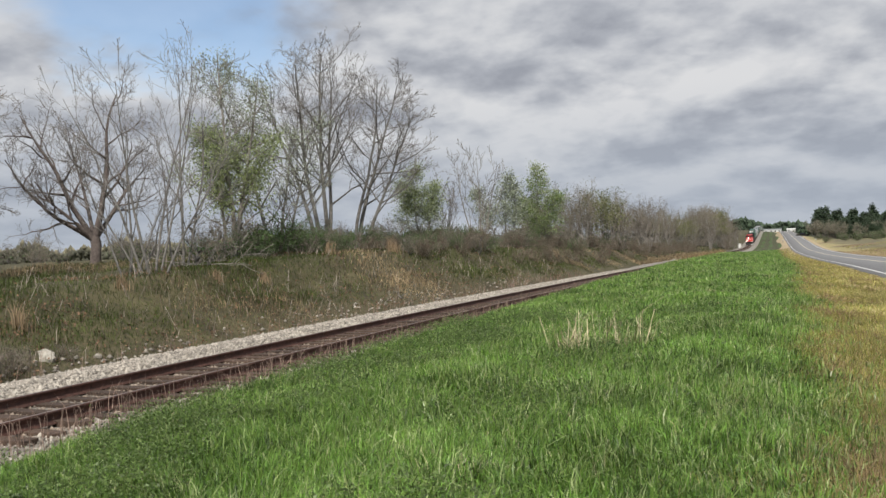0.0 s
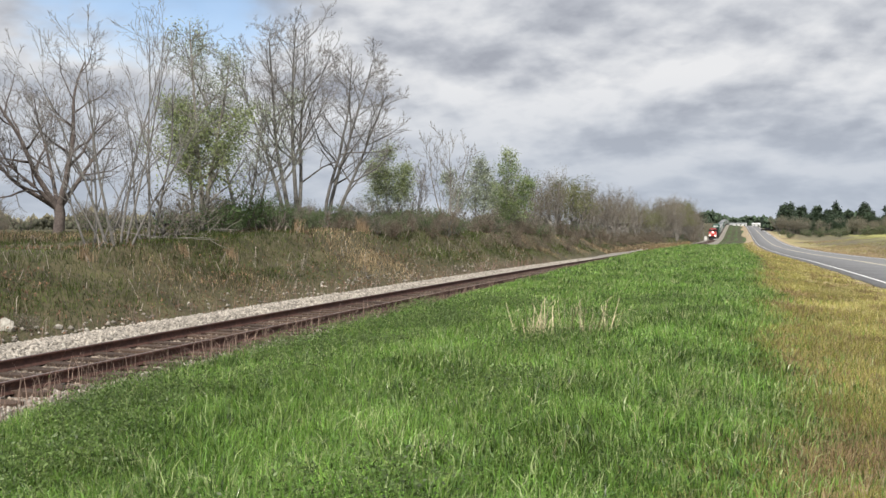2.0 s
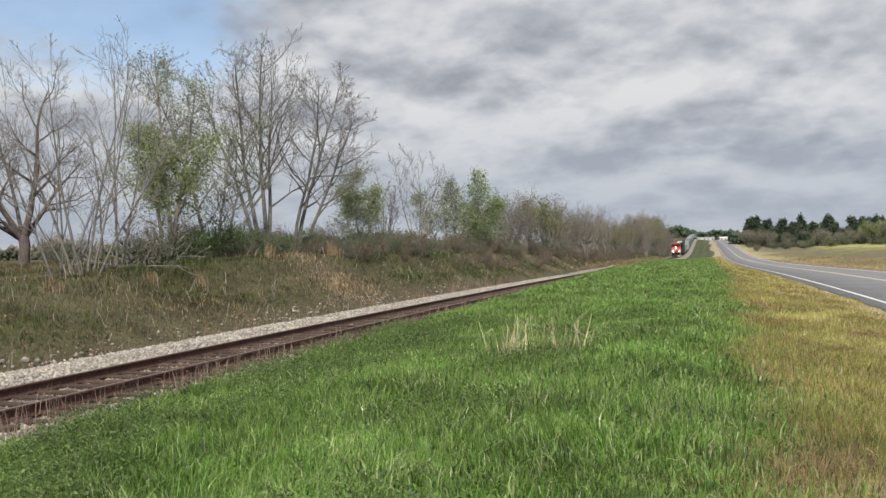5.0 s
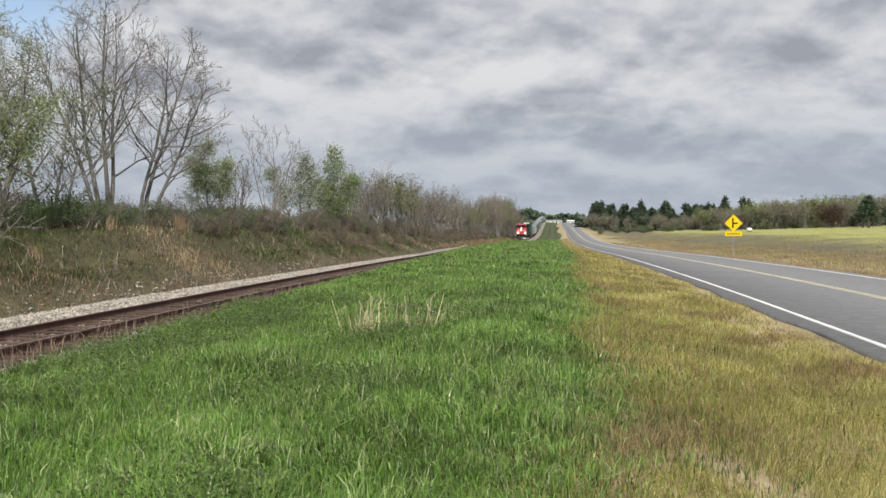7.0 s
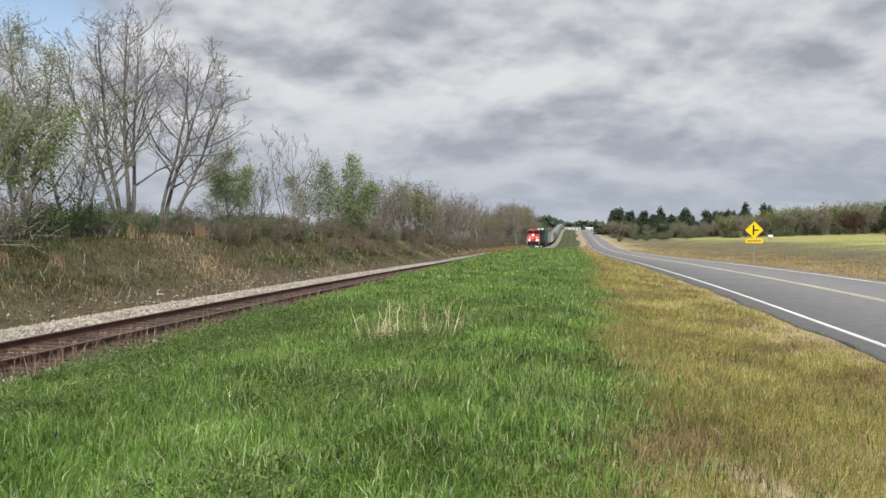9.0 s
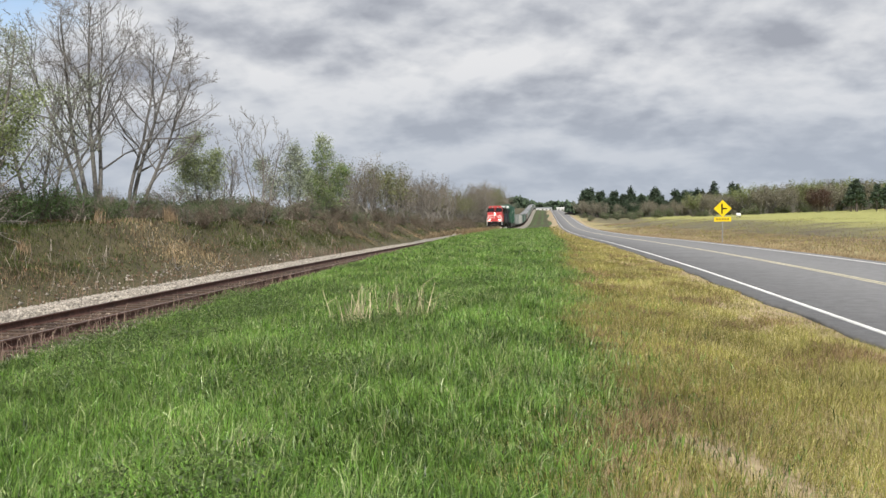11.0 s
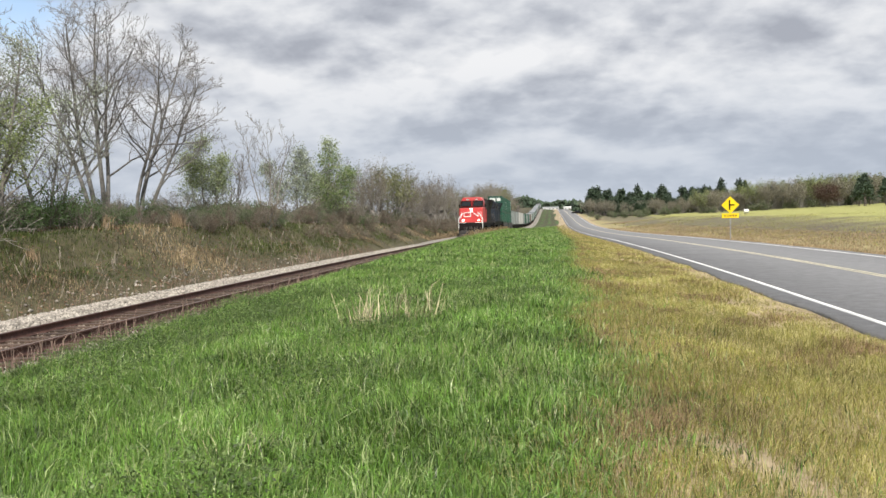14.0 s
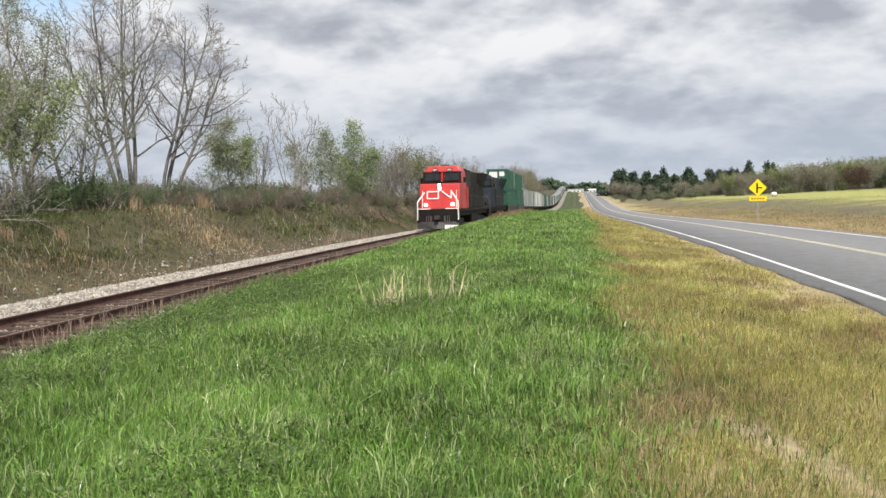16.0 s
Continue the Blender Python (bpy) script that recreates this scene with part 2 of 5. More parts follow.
def empty(name, label="", category="", group="", kind=""):
    return tagged(new(name), label, category, group, kind)


def smooth_line(knots):
    """A smooth curve through (y, z) knots, as a function of numpy arrays."""
    ky, kz = np.array(knots, dtype=float).T
    slope = np.gradient(kz, ky)
    # monotone-friendly slopes
    sec = np.diff(kz) / np.diff(ky)
    slope[1:-1] = (sec[:-1] * np.diff(ky)[1:] + sec[1:] * np.diff(ky)[:-1]) / (ky[2:] - ky[:-2])

    def f(y):
        y = np.clip(np.asarray(y, dtype=float), ky[0], ky[-1])
        i = np.clip(np.searchsorted(ky, y) - 1, 0, len(ky) - 2)
        h = ky[i + 1] - ky[i]
        t = (y - ky[i]) / h
        return ((2 * t**3 - 3 * t**2 + 1) * kz[i] + (t**3 - 2 * t**2 + t) * h * slope[i] + (-2 * t**3 + 3 * t**2) * kz[i + 1] + (t**3 - t**2) * h * slope[i + 1])

    return f


# ---- the lie of the land: heights along the railway (y) and across it (x) ----
XT = -9.8  # middle of the track
RD0, RD1 = 4.5, 12.1  # edges of the asphalt
rail_z = smooth_line([(-200, -0.5), (9, -0.49), (20, -0.53), (45, -0.73), (80, -1.09), (115, -1.25), (137, -1.42), (192, -2.25), (236, -2.85), (291, -3.5), (357, -3.85), (420, -3.45), (520, -1.2), (640, 1.9), (740, 3.6), (850, 3.2), (1100, 0.5), (1500, -4), (5000, -6)])
road_z = smooth_line([(-200, -0.3), (13, -0.31), (24, -0.35), (61, -0.80), (103, -1.55), (175, -2.53), (230, -2.85), (280, -2.5), (327, -1.75), (500, 0.9), (692, 2.45), (800, 2.5), (1100, 0), (1500, -4), (5000, -6)])
brow_z = smooth_line([(-200, 0.8), (15, 0.75), (20, 0.85), (26, 1.15), (52, 1.15), (74, 0.85), (118, -0.2), (200, -1.0), (300, -2.2), (400, -2.3), (520, 0.3), (740, 4.5), (1000, 3), (1500, -2), (5000, -4)])
edge_z = smooth_line([(-200, -0.68), (6, -0.62), (18, -0.50), (29, -0.40), (51, -0.42), (66, -0.44), (80, -0.56), (97, -0.76), (130, -1.12), (160, -1.65), (260, -3.75), (360, -4.6), (430, -4.2), (520, -2.1), (740, 2.7), (1000, 1.5), (1500, -4), (5000, -6)])


def ground_z(x, y):
    x, y = np.broadcast_arrays(np.asarray(x, dtype=float), np.asarray(y, dtype=float))
    rz, oz, bz, ez = rail_z(y), road_z(y), brow_z(y), edge_z(y)
    mid = ez * 0.42 + oz * 0.58 + np.clip(0.30 - y * 0.004, -0.25, 0.3)
    near = np.exp(-((y / 30.0) ** 2))
    mid = mid * (1 - near) + near * (-0.02)
    farl = np.clip(bz, -0.4, 2.0) - 0.15
    field = CZ - 2.3 - 0.006 * np.clip(y, -100, 700) + 0.03 * np.clip(x, 0, 130)
    xs = [-4000, -45, -24, -17.2, -15.5, -13.6, -13.1, -8.1, -7.3, -3.2, 0.0, 2.6, RD0 - 0.3, RD1 + 0.4, 14.5, 34, 4000]
    hump = 0.5 * (ez + mid) + 0.04
    zs = [farl * 0 + 0.9, farl, bz + 0.12, bz, rz + (bz - rz) * 0.40, rz - 0.30, rz - 0.5, rz - 0.52, ez, hump, mid, 0.45 * mid + 0.55 * (oz - 0.14), oz - 0.07, oz - 0.07, oz - 0.3, np.where(y > 500, oz - 0.5, field), np.where(y > 500, -2.0, field)]
    out = np.zeros_like(x)
    for i in range(len(xs) - 1):
        m = (x >= xs[i]) & (x < xs[i + 1])
        t = (x - xs[i]) / (xs[i + 1] - xs[i])
        if 4 <= i <= 6:
            s = t
        else:
            s = t * t * (3 - 2 * t) if i in (3, 9) else t
        out = np.where(m, zs[i] * (1 - s) + zs[i + 1] * s, out)
    bumps = 0.05 * np.sin(x * 1.7 + 0.6 * y) * np.sin(y * 0.9 - 0.4 * x) + 0.04 * np.sin(x * 0.63 + 1.9) * np.sin(y * 0.51)
    rough = np.where((x < -13) & (x > -40), 1.6, np.where((x > -6.5) & (x < 3.5), 0.9, 0.0))
    return out + bumps * rough


def axis_lines(spans):
    out = []
    for a, b, step in spans:
        out += list(np.arange(a, b, step))
    return np.array(out + [spans[-1][1]])


def build_ground():
    gx = axis_lines([(-4000, -400, 400), (-400, -60, 40), (-60, -26, 4), (-26, 16, 0.4), (16, 40, 3), (40, 400, 20), (400, 4000, 400)])
    gy = axis_lines([(-400, -20, 40), (-20, 60, 0.6), (60, 140, 2), (140, 420, 6), (420, 1200, 16), (1200, 5000, 200)])
    X, Y = np.meshgrid(gx, gy)
    Z = ground_z(X, Y)
    n, k = len(gx), len(gy)
    idx = np.arange(n * k).reshape(k, n)
    quads = np.stack([idx[:-1, :-1], idx[:-1, 1:], idx[1:, 1:], idx[1:, :-1]], -1).reshape(-1, 4)
    mats = [M[k] for k in ("turf", "straw_soil", "bank_soil", "gravel", "field", "floor_and_cloud_shade")]
    ob = raw("ground", np.stack([X, Y, Z], -1).reshape(-1, 3), quads, mats)
    cx, cy = (X[:-1, :-1] + X[1:, 1:]).ravel() / 2, (Y[:-1, :-1] + Y[1:, 1:]).ravel() / 2
    wob = 0.5 * np.sin(cy * 0.8) + 0.4 * np.sin(cy * 0.31 + 1) + 0.3 * np.sin(cy * 2.3 + cx)
    kind = np.full(len(cx), 0)
    kind[cx > np.clip(0.1 + 0.022 * cy, 0, 1.4) + 0.3 * wob] = 1
    kind[cx < -7.3] = 3
    kind[cx < -13.4] = 2
    kind[cx < -45] = 5
    kind[cx > 13.5] = 4
    kind[(cx > 4) & (cx <= 13.5) & (cy > 420)] = 5
    kind[(cx > 13.5) & (cy > 420)] = 5
    streak = np.sin(cx * 1.9 + 0.5 * np.sin(cy * 0.05)) + 0.6 * np.sin(cy * 0.09 + cx)
    kind[(cx > -6.2) & (cy > 230) & (cx <= 4.6)] = 0
    # cloud shadow on the far hill, painted with the dark floor material
    kind[(cx > -6.2) & (cy > 200) & (cx <= 2.2) & (streak > -0.6)] = 5
    kind[(cx > 2.2 + 0.8 * np.sin(cy * 0.045)) & (cy > 140) & (cx <= 4.6)] = 1
    ob.data.polygons.foreach_set("material_index", kind.astype(np.int32))
    ob.data.shade_smooth()
    return tagged(ob, "rolling rural ground of grass verge, ballast bank and open fields", "ground", kind="structure")


build_ground()


def ribbon(name, x0, x1, zf, lift, y0, y1, mat, depth=0.12, label="", parent=None, dashes=None, edge=0.0):
    """A strip along y with its own thickness."""
    ys = axis_lines([(y0, 60, 1.0), (60, 300, 4.0), (300, y1, 10.0)]) if y0 < 60 else axis_lines([(y0, y1, 10.0)])
    w = edge * (np.sin(ys * 1.3) + np.sin(ys * 0.41 + 2) + 0.6 * np.sin(ys * 3.7))
    z = zf(ys) + lift
    sec = [(x0, -depth), (x0, 0), (x1, 0), (x1, -depth)]
    V = np.stack([np.stack([np.full_like(ys, x) + (w if i < 2 else -w * 0.8), ys, z + dz], -1) for i, (x, dz) in enumerate(sec)], 1).reshape(-1, 3)
    k = len(ys)
    F = []
    for j in range(3):
        a = np.arange(k - 1) * 4 + j
        F.append(np.stack([a, a + 4, a + 5, a + 1], -1))
    return raw(name, V, np.concatenate(F), mat, parent, label)


def build_road():
    road = tagged(ribbon("road", RD0, RD1, road_z, 0.0, -60, 1100, M["asphalt"], 0.15, edge=0.05), "grey two-lane asphalt highway with painted lines", "road", kind="structure")
    for name, x, w, mat, lab in (("edge_line", 4.98, 0.13, "white_line", "white painted edge line"), ("edge_line", 11.5, 0.16, "white_line", "white painted edge line"), ("centre_line", 8.24, 0.10, "yellow_line", "faded yellow centre line"), ("centre_line", 8.42, 0.10, "yellow_line", "faded yellow centre line")):
        ribbon(name, x - w / 2, x + w / 2, road_z, 0.005, -60, 1100, M[mat], 0.004, lab, road)


build_road()


# ---- railway ----
def sweep_rail(name, x, parent):
    sec = np.array([(-0.07, -0.17), (-0.07, -0.155), (-0.012, -0.135), (-0.012, -0.045), (-0.036, -0.035), (-0.036, -0.004), (-0.03, 0.0), (0.03, 0.0), (0.036, -0.004), (0.036, -0.035), (0.012, -0.045), (0.012, -0.135), (0.07, -0.155), (0.07, -0.17)])
    ys = axis_lines([(-60, 120, 3.0), (120, 1100, 10.0)])
    z = rail_z(ys)
    V = np.stack([np.broadcast_to(x + sec[:, 0], (len(ys), len(sec))), np.broadcast_to(ys[:, None], (len(ys), len(sec))), z[:, None] + sec[:, 1]], -1).reshape(-1, 3)
    k, s = len(ys), len(sec)
    a = (np.arange(k - 1)[:, None] * s + np.arange(s - 1)).ravel()
    ob = raw(name, V, np.stack([a, a + s, a + s + 1, a + 1], -1), [M["rail_rust"], M["rail_top"]], parent, "rusty steel rail")
    ob.data.polygons.foreach_set("material_index", np.tile((np.arange(s - 1) == 6).astype(np.int32), k - 1))
    return ob


def build_bed():
    """Ballast shoulder as a solid strip with a crowned section."""
    ys = axis_lines([(-60, 100, 1.0), (100, 1100, 8.0)])
    z = rail_z(ys)
    w = 0.10 * np.sin(ys * 0.9) + 0.10 * np.sin(ys * 0.37 + 1)
    sec = [(-13.75, -0.75, 1), (-13.5, -0.29, 1), (-12.4, -0.18, 0.3), (-11.2, -0.20, 0), (-8.45, -0.22, 0), (-8.1, -0.28, 0.2), (-7.6, -0.55, 0.3), (-7.5, -0.9, 0.3)]
    wide = 1.1 * np.clip((ys - 170) / 100, 0, 1)
    V = np.stack([np.stack([x + w * k + (wide if x > -7.8 else 0.4 * wide if x > -8.2 else 0), ys, z + dz], -1) for x, dz, k in sec], 1).reshape(-1, 3)
    n, s = len(ys), len(sec)
    a = (np.arange(n - 1)[:, None] * s + np.arange(s - 1)).ravel()
    return tagged(raw("ballast_bed", V, np.stack([a, a + s, a + s + 1, a + 1], -1), M["gravel"]), "pale crushed-stone ballast bed under the railway", "ballast", kind="structure")


build_bed()
track = empty("railway_track", "single rusty railway track on weathered wooden ties", "railway track", kind="structure")
sweep_rail("rail", XT + 0.75, track)
sweep_rail("rail", XT - 0.75, track)


def build_ties():
    rng = np.random.default_rng(3)
    bm = bmesh.new()
    box(bm, -1.3, 1.3, -0.11, 0.11, -0.17, 0.0, 0.015)
    first = part("tie", bm, M["tie_wood"], track)
    me = first.data
    ys = np.arange(-6, 1090, 0.53)
    for i, y in enumerate(ys[:290]):
        ob = first if i == 0 else new("tie", me)
        ob.parent = track
        ob.matrix_basis = pose(XT + rng.normal(0, 0.05), y + rng.normal(0, 0.03), float(rail_z(y)) - 0.155 + rng.normal(0, 0.008), 0, rng.normal(0, 0.5), rng.normal(0, 1.6))
    c = np.array([(sx * 1.3, sy * 0.11, sz) for sx in (-1, 1) for sy in (-1, 1) for sz in (-0.32, -0.155)])
    rest = ys[290:]
    V = (c[None] + np.stack([np.full_like(rest, XT), rest, rail_z(rest)], -1)[:, None]).reshape(-1, 3)
    f = np.array([(1, 3, 7, 5), (0, 1, 5, 4), (2, 6, 7, 3), (0, 2, 3, 1), (4, 5, 7, 6)])
    ob = raw("ties_far", V, (np.arange(len(rest))[:, None, None] * 8 + f[None]).reshape(-1, 4), M["tie_wood"], track)
    tagged(ob, "weathered wooden ties farther along", kind="stuff")


build_ties()


def scatter_stones():
    rng = np.random.default_rng(5)
    octa = np.array([(1, 0, 0), (-1, 0, 0), (0, 1, 0), (0, -1, 0), (0, 0, 1), (0, 0, -1)], dtype=float)
    of = np.array([(0, 2, 4), (2, 1, 4), (1, 3, 4), (3, 0, 4), (2, 0, 5), (1, 2, 5), (3, 1, 5), (0, 3, 5)])

    def strip(count, x0, x1, y0, y1, s0, s1, zf):
        y = y0 + (y1 - y0) * rng.random(count) ** 1.6
        x = rng.uniform(x0, x1, count)
        r = rng.uniform(s0, s1, count)
        v = octa[None] * (r[:, None, None] * rng.uniform(0.6, 1.25, (count, 6, 3))) + rng.normal(0, 0.18, (count, 6, 3)) * r[:, None, None]
        a = rng.uniform(0, 6.28, count)
        ca, sa = np.cos(a)[:, None], np.sin(a)[:, None]
        v = np.stack([v[..., 0] * ca - v[..., 1] * sa, v[..., 0] * sa + v[..., 1] * ca, v[..., 2] * 0.75], -1)
        v += np.stack([x, y, zf(x, y) + r * 0.25], -1)[:, None]
        return v.reshape(-1, 3), (np.arange(count)[:, None, None] * 6 + of[None]).reshape(-1, 3)

    def bed(x, y):
        return rail_z(y) + np.interp(x, [-13.75, -13.5, -12.4, -11.2, -8.45, -8.1, -7.6], [-0.6, -0.29, -0.18, -0.20, -0.22, -0.28, -0.55])

    v, f = strip(11000, -10.95, -8.65, 3, 55, 0.02, 0.045, bed)
    tagged(raw("fouled_ballast", v, f, M["stone_brown"]), "rust-stained fouled ballast between the rails", "ballast", kind="stuff")
    vs, fs, base = [], [], 0
    for args in ((34000, -13.65, -10.9, 4, 75, 0.03, 0.065, bed), (9000, -8.7, -7.5, 3, 60, 0.03, 0.06, bed), (500, -14.3, -13.4, 5, 50, 0.03, 0.08, ground_z)):
        v, f = strip(*args)
        vs.append(v)
        fs.append(f + base)
        base += len(v)
    tagged(raw("ballast_stones", np.concatenate(vs), np.concatenate(fs), M["stone"]), "loose pale crushed limestone ballast along the rails", "ballast", kind="stuff")


M["stone_brown"] = material("stone_brown", (0.17, 0.135, 0.105), (0.40, 0.33, 0.265), 12, 0.9, 0.3, vary="island", spread=0.4)
scatter_stones()


# ---- grass ----
def blades(name, x, y, z, h, w, lean, mat, rng, label, category="grass", wind=0.05, heading=None):
    """Tapered, bent blades as one mesh."""
    k = len(x)
    a = rng.uniform(0, 2 * np.pi, k)
    side = np.stack([np.cos(a), np.sin(a), np.zeros(k)], -1) * (w / 2)[:, None]
    b = rng.uniform(0, 2 * np.pi, k) if heading is None else heading + rng.normal(0, 1.6, k)
    off = np.stack([np.cos(b), np.sin(b)], -1) * (lean * h)[:, None] + np.array([wind, -0.3 * wind]) * h[:, None]
    root = np.stack([x, y, z - 0.03], -1)
    mid = root + np.concatenate([off * 0.28, (h * 0.66)[:, None]], 1)
    tip = root + np.concatenate([off, (h * np.clip(1.02 - lean**2 * 0.55, 0.45, 1))[:, None]], 1)
    V = np.stack([root - side, root + side, mid - side * 0.8, mid + side * 0.8, tip], 1).reshape(-1, 3)
    o = np.arange(k) * 5
    F = [np.stack([o, o + 1, o + 3, o + 2], -1), np.stack([o + 2, o + 3, o + 4], -1)]
    return tagged(raw(name, V, F, mat), label, category, kind="stuff")


def leaf_cloud(tips, per, size, reach, rng, cull=None):
    P = np.array([(p.x, p.y, p.z) for p, d in tips])
    if cull is not None:
        P = P[cull(P)]
    k = len(P) * per
    c = np.repeat(P, per, 0) + rng.normal(0, reach, (k, 3))
    u = rng.normal(0, 1, (k, 3))
    u /= np.linalg.norm(u, axis=1)[:, None]
    w = np.cross(u, rng.normal(0, 1, (k, 3)))
    w /= np.linalg.norm(w, axis=1)[:, None]
    s = (size * rng.uniform(0.6, 1.3, k))[:, None]
    V = np.stack([c - u * s, c + w * s * 0.55, c + u * s, c - w * s * 0.55], 1).reshape(-1, 3)
    o = np.arange(k) * 4
    return V, np.stack([o, o + 1, o + 2, o + 3], -1)


def patchy(x, y, s, seed=0.0):
    return 0.5 + 0.25 * np.sin(x * s + 1.3 * np.sin(y * s * 0.7 + seed)) + 0.25 * np.sin(y * s * 0.83 + 1.1 * np.sin(x * s * 1.2 + seed + 2))


def sow(rng, bands, x0, x1):
    xs, ys, ws = [], [], []
    for y0, y1, dens, w in bands:
        c = int((y1 - y0) * (x1 - x0) * dens)
        xs.append(rng.uniform(x0, x1, c))
        ys.append(rng.uniform(y0, y1, c))
        ws.append(np.full(c, w))
    return np.concatenate(xs), np.concatenate(ys), np.concatenate(ws)


def border(y):
    """Where the green grass gives way to the dry verge."""
    return np.clip(0.02 + 0.022 * y, 0, 1.4) + 0.12 * np.sin(y * 0.9) + 0.10 * np.sin(y * 0.31 + 1)


def tussocks(rng, x, y, s):
    """Height and lean of each blade by the tussock that it stands in."""
    u, v = 0.83 * x + 0.56 * y + 0.6 * s * np.sin(1.9 * y / s), 0.83 * y - 0.56 * x + 0.6 * s * np.sin(1.7 * x / s + 1)
    cx, cy = np.floor(u / s), np.floor(v / s)
    k = np.sin(cx * 127.1 + cy * 311.7) * 43758.5453
    k = k - np.floor(k)
    q = np.sin(cx * 269.5 + cy * 183.3) * 43758.5453
    return k, (q - np.floor(q)) * 2 * np.pi


def grow_grass():
    rng = np.random.default_rng(11)
    bands = [(-3, 1.2, 500, 0.008), (1.2, 5, 3900, 0.0066), (5, 9, 3600, 0.0076), (9, 16, 2200, 0.0095), (16, 30, 900, 0.014), (30, 60, 320, 0.024), (60, 130, 70, 0.06), (130, 260, 14, 0.12)]
    x, y, w = sow(rng, bands, -8.3, 3.2)
    edge = np.where(y < 14, -7.38, -7.55) + 0.22 * np.sin(y * 1.1) + 0.18 * np.sin(y * 0.43 + 2)
    keep = (x < border(y) + rng.normal(0.05, 0.25, len(x)) + np.where(rng.random(len(x)) < 0.35, rng.exponential(0.7, len(x)), 0)) & (x > edge - rng.exponential(0.10, len(x)))
    x, y, w = x[keep], y[keep], w[keep]
    p = patchy(x, y, 1.1)
    ka, da = tussocks(rng, x + 0.14 * np.sin(y * 5), y + 0.14 * np.sin(x * 4), 0.27)
    kb, _ = tussocks(rng, x, y, 0.9)
    h = (0.12 + 0.10 * p + 0.11 * ka + 0.05 * kb) * rng.uniform(0.5, 1.25, len(x)) * np.clip((x + 8.5) / 1.4, 0.55, 1) * np.clip(1.15 - y / 60, 0.75, 1) * np.clip(1.1 - 0.35 * (x - border(y) + 0.9), 0.6, 1)
    z = ground_z(x, y)
    lean = rng.uniform(0.05, 1.25, len(x))
    what = rng.random(len(x)) + 0.12 * (kb - 0.5)
    # the third set is green grass coloured pale, as highlights on bent blades
    for name, m, sel, lab, ww, hh in (("grass", "blade", what < 0.78, "long lush green roadside grass", 1.0, 1.0), ("grass_pale", "blade_pale", (what >= 0.78) & (what < 0.91), "bright yellow-green young grass", 1.0, 1.1), ("grass_glossy", "blade_glint", (what >= 0.91) & (what < 0.982), "bent grass blades coloured pale to stand for glints", 1.0, 1.1), ("grass_dry_stems", "straw", what >= 0.982, "thin pale dry stems among the green grass", 0.45, 1.0)):
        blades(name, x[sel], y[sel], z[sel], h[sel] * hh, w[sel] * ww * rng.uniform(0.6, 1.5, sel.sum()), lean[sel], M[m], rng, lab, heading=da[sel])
    # low broad-leaved weeds in the grass
    c = 34000
    qx, qy = rng.uniform(-7.6, -0.5, c), 3 + 17 * rng.random(c) ** 1.3
    near = patchy(qx, qy, 2.1, 3) + 0.50 * np.clip((-3.8 - qx) / 2, 0, 1) > rng.uniform(0.62, 1.15, c)
    qx, qy = qx[near], qy[near]
    tips = [(Vector((a, b, float(d))), None) for a, b, d in zip(qx, qy, ground_z(qx, qy) + rng.uniform(0.08, 0.27, len(qx)))]
    V, F = leaf_cloud(tips, 9, 0.015, 0.06, rng)
    tagged(raw("broadleaf_weeds", V, F, M["leaf_weed"]), "low dark broad-leaved weeds among the grass", "weeds", kind="stuff")
    # dry verge
    x, y, w = sow(rng, [(a, b, d * 0.95, ww * 0.5) for a, b, d, ww in bands], -0.8, 4.9)
    keep = (x > border(y) + rng.normal(0, 0.45, len(x))) & (x < RD0 + 0.12 - rng.exponential(0.07, len(x)))
    x, y, w = x[keep], y[keep], w[keep]
    bare = ((x - 1.28 + 0.36 * (y - 5.5)) / 0.30) ** 2 + ((y - 5.5) / 1.0) ** 2 < rng.uniform(-0.15, 1.3, len(x))
    x, y, w = x[~bare], y[~bare], w[~bare]
    ka, da = tussocks(rng, x, y, 0.3)
    h = (0.06 + 0.08 * patchy(x, y, 0.9, 4) + 0.08 * ka) * rng.uniform(0.5, 1.4, len(x)) * np.clip((RD0 + 0.9 - x) / 1.8, 0.4, 1)
    by = x - border(y)
    kind = rng.random(len(x)) + 0.5 * (patchy(x, y, 1.3, 9) - 0.5) + 0.22 * np.exp(-((by - 0.3) / 0.5) ** 2) - 0.06 * (by > 1.6) + 0.6 * (patchy(x, y, 2.3, 5) > 0.70) * (x > 2.5) + 0.4 * (patchy(x, y, 1.7, 7) > 0.80)
    z = ground_z(x, y)
    lean = rng.uniform(0.2, 1.35, len(x))
    for name, m, g, lab in (("dry_grass", "dry_blade", kind < 0.30, "yellowed dry roadside verge grass"), ("mixed_grass", "blade_olive", (kind >= 0.30) & (kind < 0.88), "olive green grass among the dry verge"), ("brown_grass", "dead_grass", kind >= 0.88, "brown withered grass in the verge")):
        blades(name, x[g], y[g], z[g], h[g], w[g], lean[g], M[m], rng, lab, heading=da[g])
    # far side of the road and its ditch
    x, y, w = sow(rng, [(10, 40, 60, 0.03), (40, 90, 26, 0.05), (90, 200, 8, 0.1)], 12.2, 24)
    h = rng.uniform(0.06, 0.24, len(x))
    blades("far_verge_grass", x, y, ground_z(x, y), h, w * 0.7, rng.uniform(0.1, 0.6, len(x)), M["bank_straw"], rng, "straw-coloured grass on the far road verge")
    x, y, w = sow(rng, [(20, 60, 16, 0.02), (60, 120, 9, 0.035), (120, 260, 3, 0.07)], 17, 50)
